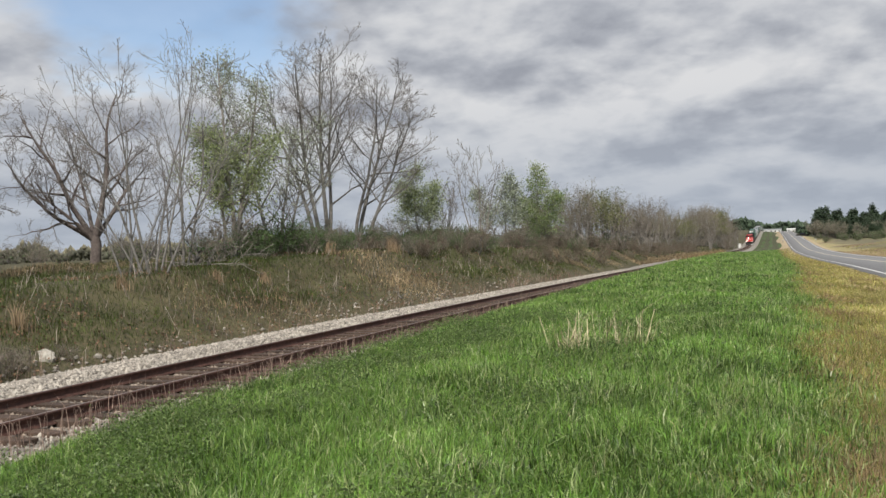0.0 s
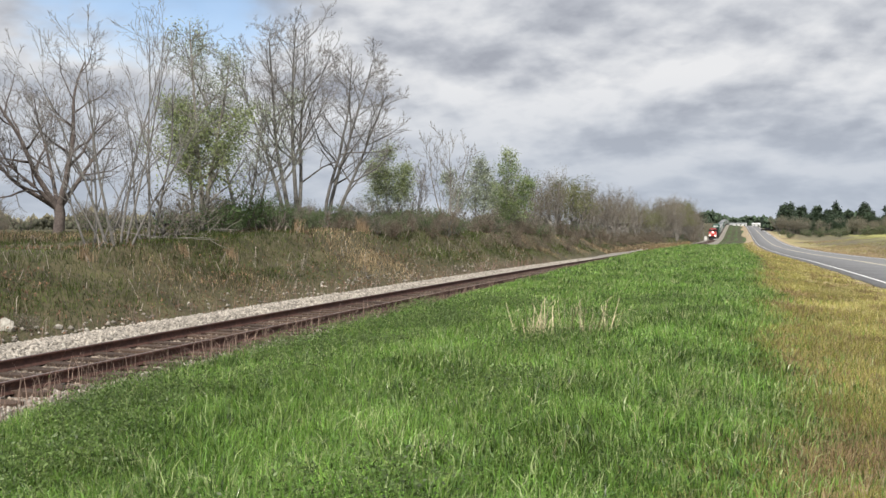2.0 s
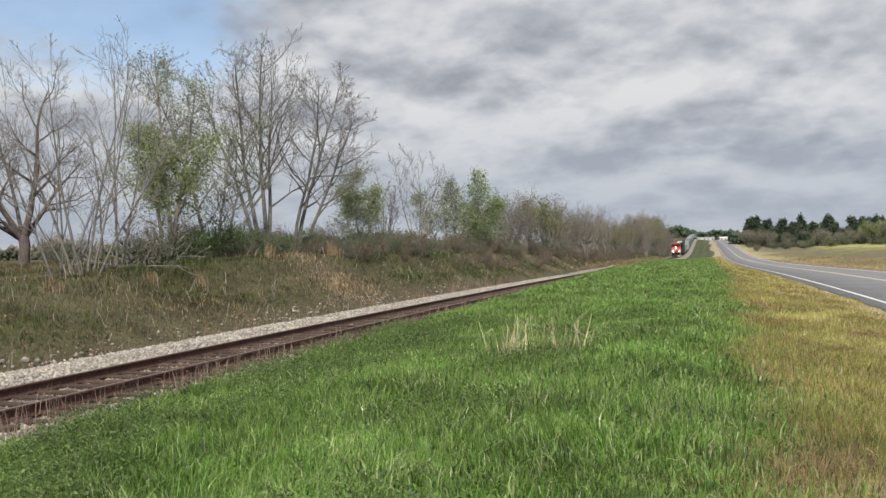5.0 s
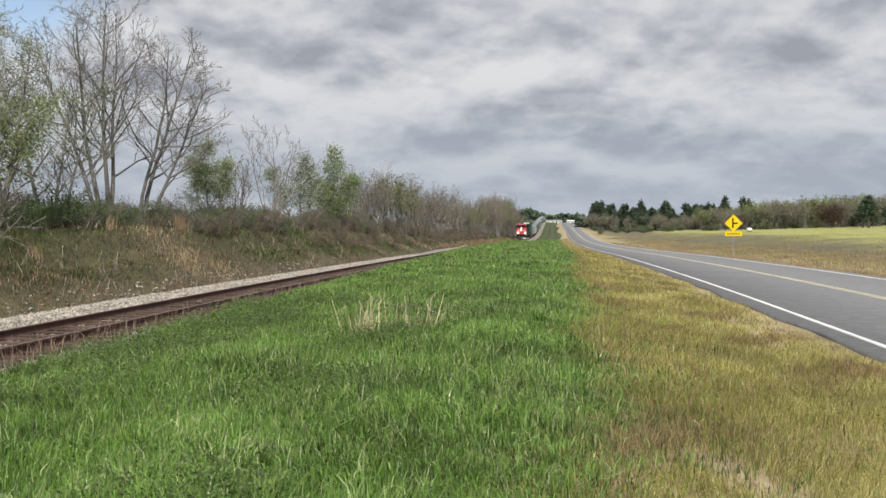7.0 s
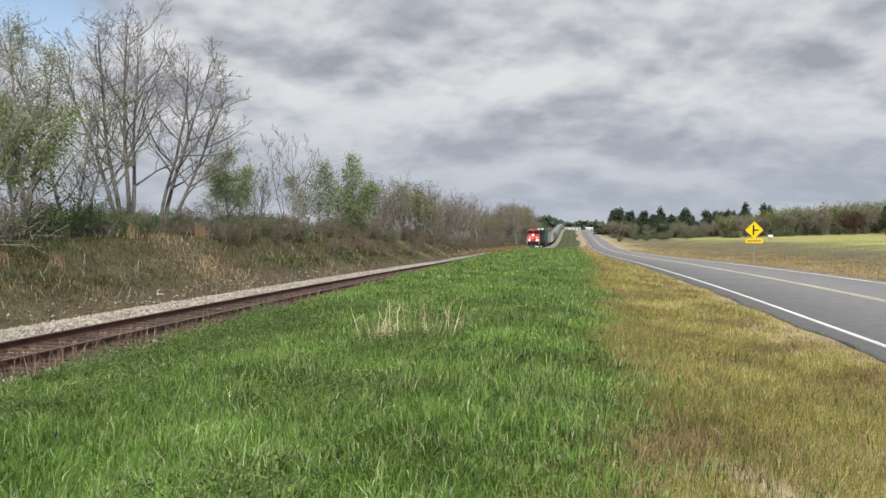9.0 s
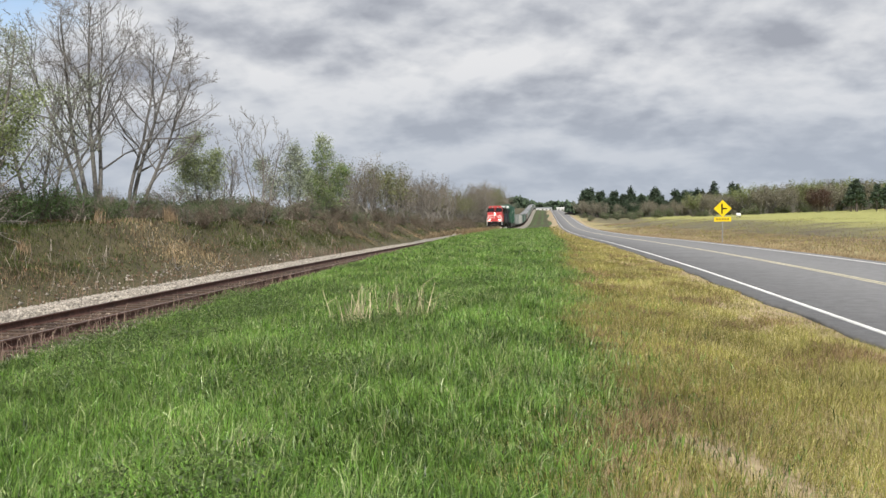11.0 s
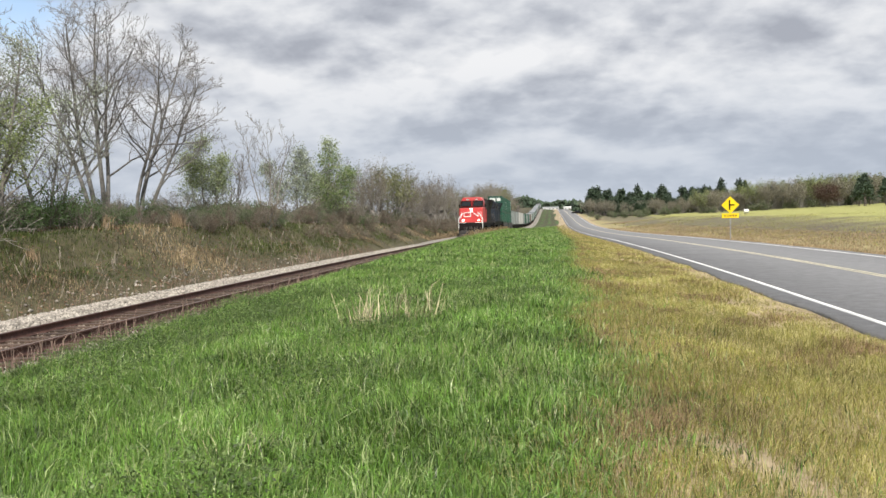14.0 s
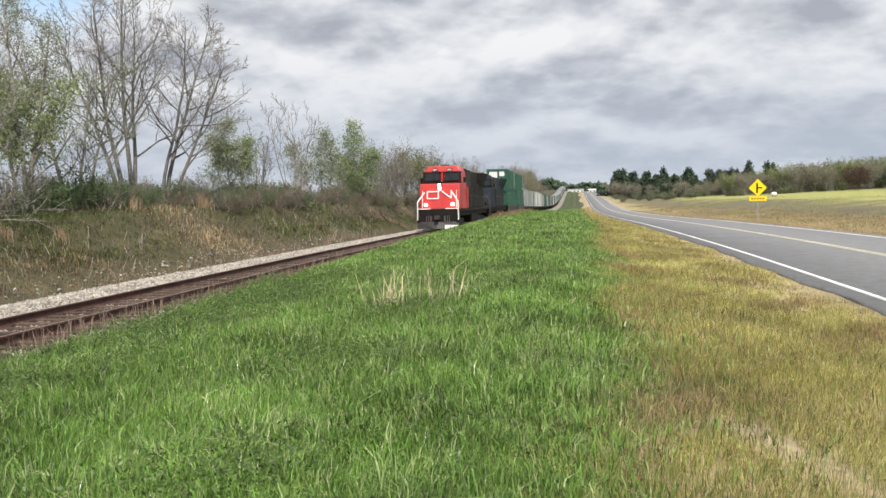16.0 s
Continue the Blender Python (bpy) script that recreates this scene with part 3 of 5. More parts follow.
    keep = patchy(x, y, 0.12, 2) > rng.uniform(0.1, 0.7, len(x))
    x, y, w = x[keep], y[keep], w[keep]
    h = rng.uniform(0.10, 0.30, len(x)) * np.clip(1.3 - x / 50, 0.3, 1)
    g = rng.random(len(x)) < 0.62
    blades("field_grass", x[g], y[g], ground_z(x[g], y[g]), h[g] * 0.9, w[g] * 1.3, rng.uniform(0.1, 0.6, g.sum()), M["blade_olive"], rng, "green grass tufts in the field")
    x, y, w, h = x[~g], y[~g], w[~g], h[~g]
    blades("field_weeds", x, y, ground_z(x, y), h, w, rng.uniform(0.1, 0.6, len(x)), M["dead_stalk"], rng, "dead purple-brown weeds in the field", "weeds")
    # bank beyond the track
    x, y, w = sow(rng, [(5, 30, 420, 0.014), (30, 70, 190, 0.024), (70, 160, 50, 0.05), (160, 330, 8, 0.1)], -24, -13.4)
    p = patchy(x, y, 0.7, 1)
    low = np.clip((-13.3 - x) / 1.3, 0, 1)
    keep = rng.random(len(x)) < (0.2 + 0.8 * p) * (0.25 + 0.75 * low)
    x, y, w, p = x[keep], y[keep], w[keep], p[keep]
    z = ground_z(x, y)
    ka, da = tussocks(rng, x, y, 0.5)
    h = (0.05 + 0.10 * p + 0.12 * ka) * rng.uniform(0.5, 1.4, len(x)) * np.clip((-13.0 - x) / 1.8, 0.4, 1)
    kind = rng.random(len(x)) + (patchy(x, y, 0.6, 5) - 0.5) * 2.1 + 0.30 - 0.34 * np.exp(-(((y - 32) / 11) ** 2)) * (x > -18) + 0.7 * (y < 24) * (x > -18.5) + 1.1 * np.exp(-(((y - 54) / 9) ** 2)) * (x > -17)
    for name, m, sel, lab in (("bank_straw_grass", "bank_straw", kind < 0.14, "straw-coloured dry grass on the railway bank"), ("bank_dead_grass", "bank_dead", (kind >= 0.14) & (kind < 0.52), "brown dead grass on the railway bank"), ("bank_green_grass", "bank_green", kind >= 0.52, "dull green grass on the railway bank")):
        blades(name, x[sel], y[sel], z[sel], h[sel], w[sel], rng.uniform(0.2, 0.9, sel.sum()), M[m], rng, lab, heading=da[sel])
    # thin dead weeds on both sides of the rails
    c = 2800
    y = 4 + 60 * rng.random(c) ** 1.4
    x = np.where(rng.random(c) < 0.75, rng.normal(-8.15, 0.25, c), rng.normal(-13.5, 0.4, c))
    blades("track_weeds", x, y, rail_z(y) - 0.25, rng.uniform(0.2, 0.75, c), 0.006 + y * 0.0003, rng.uniform(0.1, 0.6, c), M["dead_stalk"], rng, "thin dead brown weeds beside the rails", "weeds")


M["twig_red"] = material("twig_red", (0.11, 0.078, 0.058), (0.22, 0.16, 0.12), 6, 0.9, 0)


def bank_litter():
    """Fallen leaves and sticks on the slope beyond the track."""
    rng = np.random.default_rng(23)
    c = 9000
    x, y = rng.uniform(-19.5, -13.6, c), 6 + 60 * rng.random(c) ** 1.4
    keep = patchy(x, y, 0.8, 6) > rng.uniform(0.2, 0.8, c)
    x, y = x[keep], y[keep]
    tips = [(Vector((a, b, float(d))), None) for a, b, d in zip(x, y, ground_z(x, y) + 0.06)]
    V, F = leaf_cloud(tips, 3, 0.035, 0.05, rng)
    tagged(raw("leaf_litter", V, F, M["litter"]), "dry brown fallen leaves on the bank", "leaf litter", kind="stuff")
    c = 1500
    x, y = rng.uniform(-19, -13.7, c), 6 + 55 * rng.random(c) ** 1.3
    blades("dead_sticks", x, y, ground_z(x, y) + 0.05, rng.uniform(0.2, 0.7, c), 0.008 + 0.0003 * y, rng.uniform(0.6, 1.4, c), M["stick"], rng, "grey dead sticks and stalks on the bank", "sticks")


M["litter"] = material("litter", (0.13, 0.075, 0.045), (0.25, 0.15, 0.09), 6, 0.8, 0, vary="island", spread=0.5)
M["stick"] = material("stick", (0.20, 0.17, 0.14), (0.38, 0.33, 0.28), 6, 0.85, 0, vary="island", spread=0.4)


def tall_weeds():
    rng = np.random.default_rng(19)
    c = 5200
    y = 68 + 75 * rng.random(c)
    x = rng.normal(-7.75, 0.33, c)
    h = rng.uniform(0.3, 0.85, c) * np.clip((y - 64) / 14, 0.35, 1)
    blades("tall_weeds", x, y, ground_z(x, y) - 0.05, h, np.full(c, 0.035), rng.uniform(0.1, 0.6, c), M["dead_grass"], rng, "tall dead brown weeds growing close to the rails", "weeds")


def shoulder_growth():
    """Dry growth that creeps down over the far ballast shoulder."""
    rng = np.random.default_rng(29)
    c = 9000
    y = 94 + 110 * rng.random(c) ** 1.2
    x = rng.uniform(-14.4, -11.9, c)
    keep = x < -11.9 - 1.6 * np.clip((104 - y) / 10, 0, 1) + 0.2 * np.sin(y * 0.7)
    x, y = x[keep], y[keep]
    h = rng.uniform(0.15, 0.65, len(x)) * (0.6 + 0.6 * patchy(x, y, 0.5, 2))
    z = np.maximum(ground_z(x, y), rail_z(y) - 0.3) - 0.03
    g = rng.random(len(x)) < 0.5
    blades("shoulder_straw", x[g], y[g], z[g], h[g], np.full(g.sum(), 0.06), rng.uniform(0.2, 1.0, g.sum()), M["bank_straw"], rng, "tan dry grass creeping over the ballast shoulder")
    blades("shoulder_weeds", x[~g], y[~g], z[~g], h[~g], np.full((~g).sum(), 0.06), rng.uniform(0.2, 1.0, (~g).sum()), M["bank_dead"], rng, "brown dead weeds on the ballast shoulder", "weeds")


M["leaf_mid"] = material("leaf_mid", (0.085, 0.16, 0.045), (0.20, 0.31, 0.09), 1.2, 0.5, 0, vary="island", spread=0.4, through_light=0.4)
M["leaf_weed"] = material("leaf_weed", (0.07, 0.12, 0.032), (0.17, 0.24, 0.072), 1.2, 0.5, 0, vary="island", spread=0.6, through_light=0.35)
M["bank_dead"] = material("bank_dead", (0.11, 0.085, 0.052), (0.22, 0.165, 0.105), 5, 0.85, 0, vary="island", spread=0.5, grime=0.4, through_light=0.2)
M["bank_green"] = material("bank_green", (0.045, 0.068, 0.014), (0.115, 0.145, 0.034), 5, 0.7, 0, vary="island", spread=0.5, grime=0.4, through_light=0.25)
# pale base colour holds the glint of shiny blades, besides the low roughness
M["blade_glint"] = material("blade_glint", (0.36, 0.44, 0.18), (0.55, 0.62, 0.32), 5, 0.3, 0, vary="island", spread=0.3, grime=0.2, through_light=0.3)
M["blade_pale"] = material("blade_pale", (0.19, 0.30, 0.06), (0.32, 0.43, 0.12), 5, 0.5, 0, vary="island", spread=0.4, grime=0.3, through_light=0.4)
M["bank_straw"] = material("bank_straw", (0.27, 0.205, 0.115), (0.46, 0.36, 0.22), 5, 0.85, 0, vary="island", spread=0.4, grime=0.3, through_light=0.2)
M["dead_grass"] = material("dead_grass", (0.20, 0.135, 0.07), (0.40, 0.29, 0.16), 5, 0.85, 0, vary="island", spread=0.5, grime=0.4, through_light=0.2)
M["blade_olive"] = material("blade_olive", (0.205, 0.215, 0.038), (0.41, 0.395, 0.095), 5, 0.65, 0, vary="island", spread=0.45, grime=0.4, through_light=0.3)
grow_grass()
tall_weeds()
shoulder_growth()
bank_litter()


# ---- trees ----
class Wood:
    """Collects tapered limbs and leaves of one tree."""

    def __init__(self, seed, lite=False):
        self.r = random.Random(seed)
        self.lite = lite
        self.v, self.f, self.tv, self.tf, self.tips = [], [], [], [], []

    def tube(self, pts, radii, sides, thin, join=None):
        """A tapered tube; join: a vertex of the limb that it grows from."""
        v, f = (self.tv, self.tf) if thin else (self.v, self.f)
        base = len(v)
        for i, p in enumerate(pts):
            d = (pts[min(i + 1, len(pts) - 1)] - pts[max(i - 1, 0)]).normalized()
            u = d.orthogonal().normalized()
            w = d.cross(u)
            for k in range(sides):
                a = 2 * math.pi * k / sides
                q = p + (u * math.cos(a) + w * math.sin(a)) * radii[i]
                v.append((q.x, q.y, q.z))
        for i in range(len(pts) - 1):
            for k in range(sides):
                a, b = base + i * sides + k, base + i * sides + (k + 1) % sides
                quad = [a, b, b + sides, a + sides]
                if join is not None:
                    quad = [join if j == base else j for j in quad]
                f.append(tuple(quad))
        return base

    def grow(self, p, d, length, radius, level, levels, p_, join=None):
        r = self.r
        segs = (4, 3, 2, 2)[level] if self.lite else (11, 6, 4, 3)[level]
        sides = (4, 3, 3, 3)[level] if self.lite else (7, 5, 3, 3)[level]
        pts, radii = [p.copy()], [radius]
        q = p.copy()
        wob = p_["wobble"] * (0.4 if level == 0 else 1.0) * (6 / max(segs, 3)) ** 0.5
        up = p_["up"][level]
        for i in range(segs):
            t = (i + 1) / segs
            d = (d + Vector((r.gauss(0, wob), r.gauss(0, wob), r.gauss(0, wob * 0.7) + up * 6 / segs))).normalized()
            q = q + d * (length / segs)
            pts.append(q.copy())
            radii.append(max(radius * (1 - t * (0.82 if level == 0 else 0.88)), p_["tip"]))
        base = self.tube(pts, radii, sides, level >= 2, join if level < 2 else None)
        if level >= levels:
            self.tips.append((pts[-1], d))
            self.tips.append((pts[-2], d))
            return
        count = p_["kids"][level]
        for c in range(count):
            t = p_["start"][level] + (1 - p_["start"][level]) * (c + r.random()) / count
            i = min(int(t * segs), segs - 1)
            at = pts[i].lerp(pts[i + 1], t * segs - i)
            near = min(int(t * segs + 0.5), segs - 1)
            if level == 0 and not self.lite:
                at = pts[near].copy()
            axis = (pts[i + 1] - pts[i]).normalized()
            az = c * 2.4 + r.uniform(-0.6, 0.6)
            u = axis.orthogonal().normalized()
            out = (u * math.cos(az) + axis.cross(u) * math.sin(az)).normalized()
            ang = radians(r.uniform(*p_["angle"][level]))
            nd = (axis * math.cos(ang) + out * math.sin(ang)).normalized()
            ln = length * r.uniform(*p_["ratio"][level]) * (1.15 - p_["taper"] * t)
            self.grow(at, nd, ln, max(radii[i] * 0.6, p_["tip"]), level + 1, levels, p_, base + near * sides)


def habit(wobble, up, tip, kids, start, angle, ratio, taper=0.6):
    """How a kind of tree branches, level by level."""
    return dict(wobble=wobble, up=up, tip=tip, kids=kids, start=start, angle=angle, ratio=ratio, taper=taper)


TALL = habit(0.19, [0.03, 0.045, 0.03, 0.02], 0.009, [13, 8, 6, 3], [0.28, 0.2, 0.2, 0.2], [(34, 60), (24, 50), (20, 45), (20, 40)], [(0.40, 0.56), (0.38, 0.56), (0.4, 0.6), (0.4, 0.6)], 0.72)
WIDE = habit(0.24, [0.035, 0.05, 0.03, 0.0], 0.008, [9, 8, 6, 4], [0.22, 0.2, 0.2, 0.2], [(30, 62), (25, 55), (22, 50), (20, 45)], [(0.36, 0.58), (0.38, 0.58), (0.4, 0.6), (0.4, 0.6)], 0.6)
COLUMN = habit(0.14, [0.03, 0.05, 0.04, 0.02], 0.007, [19, 7, 4, 3], [0.20, 0.15, 0.2, 0.2], [(35, 62), (25, 50), (20, 45), (20, 40)], [(0.20, 0.33), (0.38, 0.58), (0.4, 0.6), (0.4, 0.6)], 0.8)
SAPLING = habit(0.15, [0.022, 0.07, 0.04, 0.02], 0.0065, [7, 5, 3, 3], [0.25, 0.2, 0.2, 0.2], [(18, 42), (18, 42), (20, 45), (20, 40)], [(0.34, 0.55), (0.35, 0.55), (0.35, 0.6), (0.4, 0.6)], 0.6)
BUSHY = habit(0.17, [0.02, 0.03, 0.02, 0.0], 0.009, [7, 5, 4, 3], [0.12, 0.15, 0.2, 0.2], [(25, 60), (22, 55), (20, 50), (20, 40)], [(0.4, 0.7), (0.4, 0.65), (0.4, 0.6), (0.4, 0.6)], 0.55)


def tree(name, label, height, stems, style, seed, bark, twig, levels=3, spread=0.25, trunk_r=None, leaves=None, group="", category="tree", split=False, limbs=None, fork=0.0):
    """stems: trunks from one base, or limbs: (lean along x, lean along y, share of the height) of each, which part at the height fork.
    leaves: list of (material, per tip, size, reach, lowest and highest share of the height)."""
    w = Wood(seed, not split)
    top = empty(name, label, category, group)
    woods = []
    thick = trunk_r or height * 0.014
    if limbs is None:
        limbs = []
        for i in range(stems):
            a = 2 * math.pi * i / stems + w.r.uniform(-0.4, 0.4)
            k = spread * w.r.uniform(0.6, 1.3) if stems > 1 else 0.05
            limbs.append((math.cos(a) * k, math.sin(a) * k, w.r.uniform(0.72, 1.0) if i else 0.92))
    join, start = None, Vector((0, 0, -0.25))
    if fork:
        pts = [Vector((w.r.gauss(0, 0.03), w.r.gauss(0, 0.03), -0.25 + (fork * height + 0.25) * i / 4)) for i in range(5)]
        join = w.tube(pts, [thick * (1.5, 1.15, 1.05, 1.05, 1.0)[i] for i in range(5)], 7, False) + 28
        start = pts[-1] - Vector((0, 0, thick * 0.4))
    for i, (lx, ly, share) in enumerate(limbs):
        base = start + Vector((lx, ly, 0)) * (thick * 0.5 if fork else 0.10 * height)
        if split and i and not fork:
            woods.append(w)
            w = Wood(seed * 31 + i, not split)
        r0 = thick * w.r.uniform(0.75, 1.05) * (0.62 if fork else 1.0) * (0.6 + 0.4 * share)
        w.grow(base, Vector((lx, ly, 1)).normalized(), height * share * (1 - fork * 0.8), r0, 0, levels, style, join)
    woods.append(w)
    fit = height / max(v[2] for q in woods for v in q.tv)
    tips = []
    for q in woods:
        tips += [(p * fit, d) for p, d in q.tips]
        stem = raw("stem" if split and not fork else "trunk", np.array(q.v) * fit, np.array(q.f), M[bark], top)
        stem.data.shade_smooth()
        raw("twig_crown", np.array(q.tv) * fit, np.array(q.tf), M[twig], stem if split else top)
    rng = np.random.default_rng(seed)
    for mat, per, size, reach, low, high in leaves or []:
        V, F = leaf_cloud(tips, per, size, reach, rng, lambda P: (P[:, 2] > low * height) & (P[:, 2] < high * height))
        raw("foliage", V, F, M[mat], top)
    return top


def plant(ob, x, y, turn=0.0, sink=0.05, scale=1.0):
    ob.matrix_basis = pose(x, y, float(ground_z(x, y)) - sink, 0, 0, turn) @ Matrix.Scale(scale, 4)
    return ob


def polar(az, x):
    """The point at that x in the direction az degrees left of the railway."""
    return x, -x / math.tan(radians(az))


def plant_left():
    g = "trees on the railway bank"

    def put(az, x, name, label, height, style, seed, bark, twig, levels, r, limbs, leaves=None, fork=0.0):
        """Local x of each tree runs along the row, square to the line from the road verge."""
        ob = tree(name, label, height, 0, style, seed, bark, twig, levels, 0.2, r, leaves, g, "tree", True, limbs, fork)
        plant(ob, *polar(az, x), az)

    put(43.3, -24.0, "bare_tree", "spreading dark-barked leafless tree on the railway bank", 8.0, WIDE, 25, "bark_dark", "twig_grey", 3, 0.26,
        [(-1.25, 0.2, 0.85), (-0.5, -0.3, 1.05), (-0.15, 0.4, 0.9), (0.25, -0.1, 1.15), (0.7, 0.2, 0.85), (-0.9, -0.6, 0.6)], None, 0.2)
    put(55.5, -23.0, "bare_tree", "leafless dark tree at the end of the bank's row", 7.4, WIDE, 24, "bark_dark", "twig_grey", 3, 0.2,
        [(-0.8, 0.1, 0.9), (0.1, 0.4, 1.0), (0.9, -0.1, 0.95), (1.3, 0.3, 0.7)], None, 0.2)
    put(39.9, -17.6, "bare_sapling_cluster", "cluster of thin pale leafless saplings at the bank's brow", 8.0, SAPLING, 33, "bark_grey", "twig_grey", 3, 0.062,
        [(-0.30, 0.1, 0.9), (-0.12, -0.1, 0.85), (0.06, 0.1, 1.0), (0.24, 0.0, 0.97), (-0.5, 0.0, 0.62), (0.42, -0.1, 0.66)])
    put(41.3, -18.4, "bare_sapling_cluster", "cluster of crooked thin leafless saplings on the bank", 5.6, SAPLING, 35, "bark_grey", "twig_grey", 3, 0.05,
        [(-0.3, 0.1, 0.9), (0.0, 0.2, 1.0), (0.25, -0.1, 0.8), (0.5, 0.1, 0.5)])
    put(38.2, -18.6, "bare_sapling_cluster", "pair of straight thin grey leafless saplings on the bank", 7.9, SAPLING, 37, "bark_grey", "twig_grey", 3, 0.06,
        [(0.04, 0.0, 1.0), (0.2, 0.1, 0.9), (-0.2, 0.1, 0.7)])
    put(34.9, -19.5, "leafy_tree", "slender pale-barked tree with fresh green leaves", 8.1, COLUMN, 41, "bark_pale", "bark_pale", 3, 0.11,
        [(0.03, 0.0, 1.0), (-0.20, 0.1, 0.66), (0.12, 0.1, 0.85)], [("leaf_fresh", 6, 0.052, 0.22, 0.22, 0.62), ("leaf_grey", 3, 0.042, 0.18, 0.3, 1)])
    put(32.0, -21.0, "leafy_tree", "grey-green budding tree with thin foliage", 8.9, COLUMN, 47, "bark_grey", "bark_grey", 3, 0.10,
        [(-0.22, 0.0, 1.0), (0.3, 0.1, 0.75), (0.05, 0.2, 0.7)], [("leaf_grey", 2, 0.038, 0.18, 0.25, 1)])
    put(28.9, -21.5, "bare_tree", "tall multi-stemmed leafless grey tree on the railway bank", 11.6, TALL, 53, "bark_grey", "twig_grey", 3, 0.16,
        [(0.03, 0.0, 1.0), (-0.30, 0.1, 0.93), (-0.10, -0.1, 0.95), (0.12, 0.1, 0.95)])
    put(27.0, -20.8, "bare_tree", "tall leafless grey tree with a leaning crown", 10.4, TALL, 59, "bark_grey", "twig_grey", 3, 0.14,
        [(-0.02, 0.0, 0.95), (0.12, 0.1, 1.0), (0.36, -0.1, 0.80)])
    put(22.7, -20.0, "leafy_tree", "small round-crowned tree with fresh green leaves", 5.2, COLUMN, 61, "bark_pale", "bark_grey", 3, 0.06,
        [(0.0, 0.0, 1.0), (-0.26, 0.1, 0.85), (0.3, 0.0, 0.8)], [("leaf_fresh", 3, 0.052, 0.24, 0.4, 1), ("leaf_grey", 2, 0.05, 0.24, 0.1, 0.8)])
    put(20.9, -19.5, "bare_tree", "thin grey leafless sapling on the railway bank", 5.3, dict(SAPLING, tip=0.012), 67, "bark_grey", "twig_grey", 3, 0.07,
        [(-0.12, 0.0, 1.0), (0.14, 0.1, 0.85), (0.02, 0.1, 0.8), (-0.2, 0.1, 0.7)])
    put(18.6, -19.5, "bare_tree", "pale slender leafless tree with a fan-shaped crown", 8.2, dict(SAPLING, tip=0.013), 71, "bark_pale", "bark_pale", 3, 0.09,
        [(-0.30, 0.0, 0.95), (0.02, 0.1, 1.0), (0.24, 0.0, 0.9), (-0.1, 0.1, 0.6)])
    put(16.8, -19.5, "leafy_tree", "grey-leaved bushy tree on the railway bank", 6.0, COLUMN, 73, "bark_grey", "bark_grey", 3, 0.07,
        [(-0.45, 0.0, 0.9), (0.0, 0.1, 1.0), (0.3, 0.0, 0.85)], [("leaf_grey", 2, 0.08, 0.28, 0.3, 1)])
    put(14.9, -18.5, "leafy_tree", "green broad-leaved tree with a pointed crown", 7.2, COLUMN, 79, "bark_pale", "bark_grey", 3, 0.08,
        [(0.0, 0.0, 1.0), (-0.22, 0.1, 0.62), (0.34, 0.0, 0.68)], [("leaf_fresh", 2, 0.072, 0.24, 0.2, 1), ("leaf_mid", 1, 0.075, 0.26, 0.15, 0.9), ("leaf_grey", 1, 0.06, 0.24, 0.1, 1)])


M["twig_grey"] = material("twig_grey", (0.17, 0.155, 0.145), (0.33, 0.31, 0.295), 6, 0.9, 0, vary="object", spread=0.15)
plant_left()


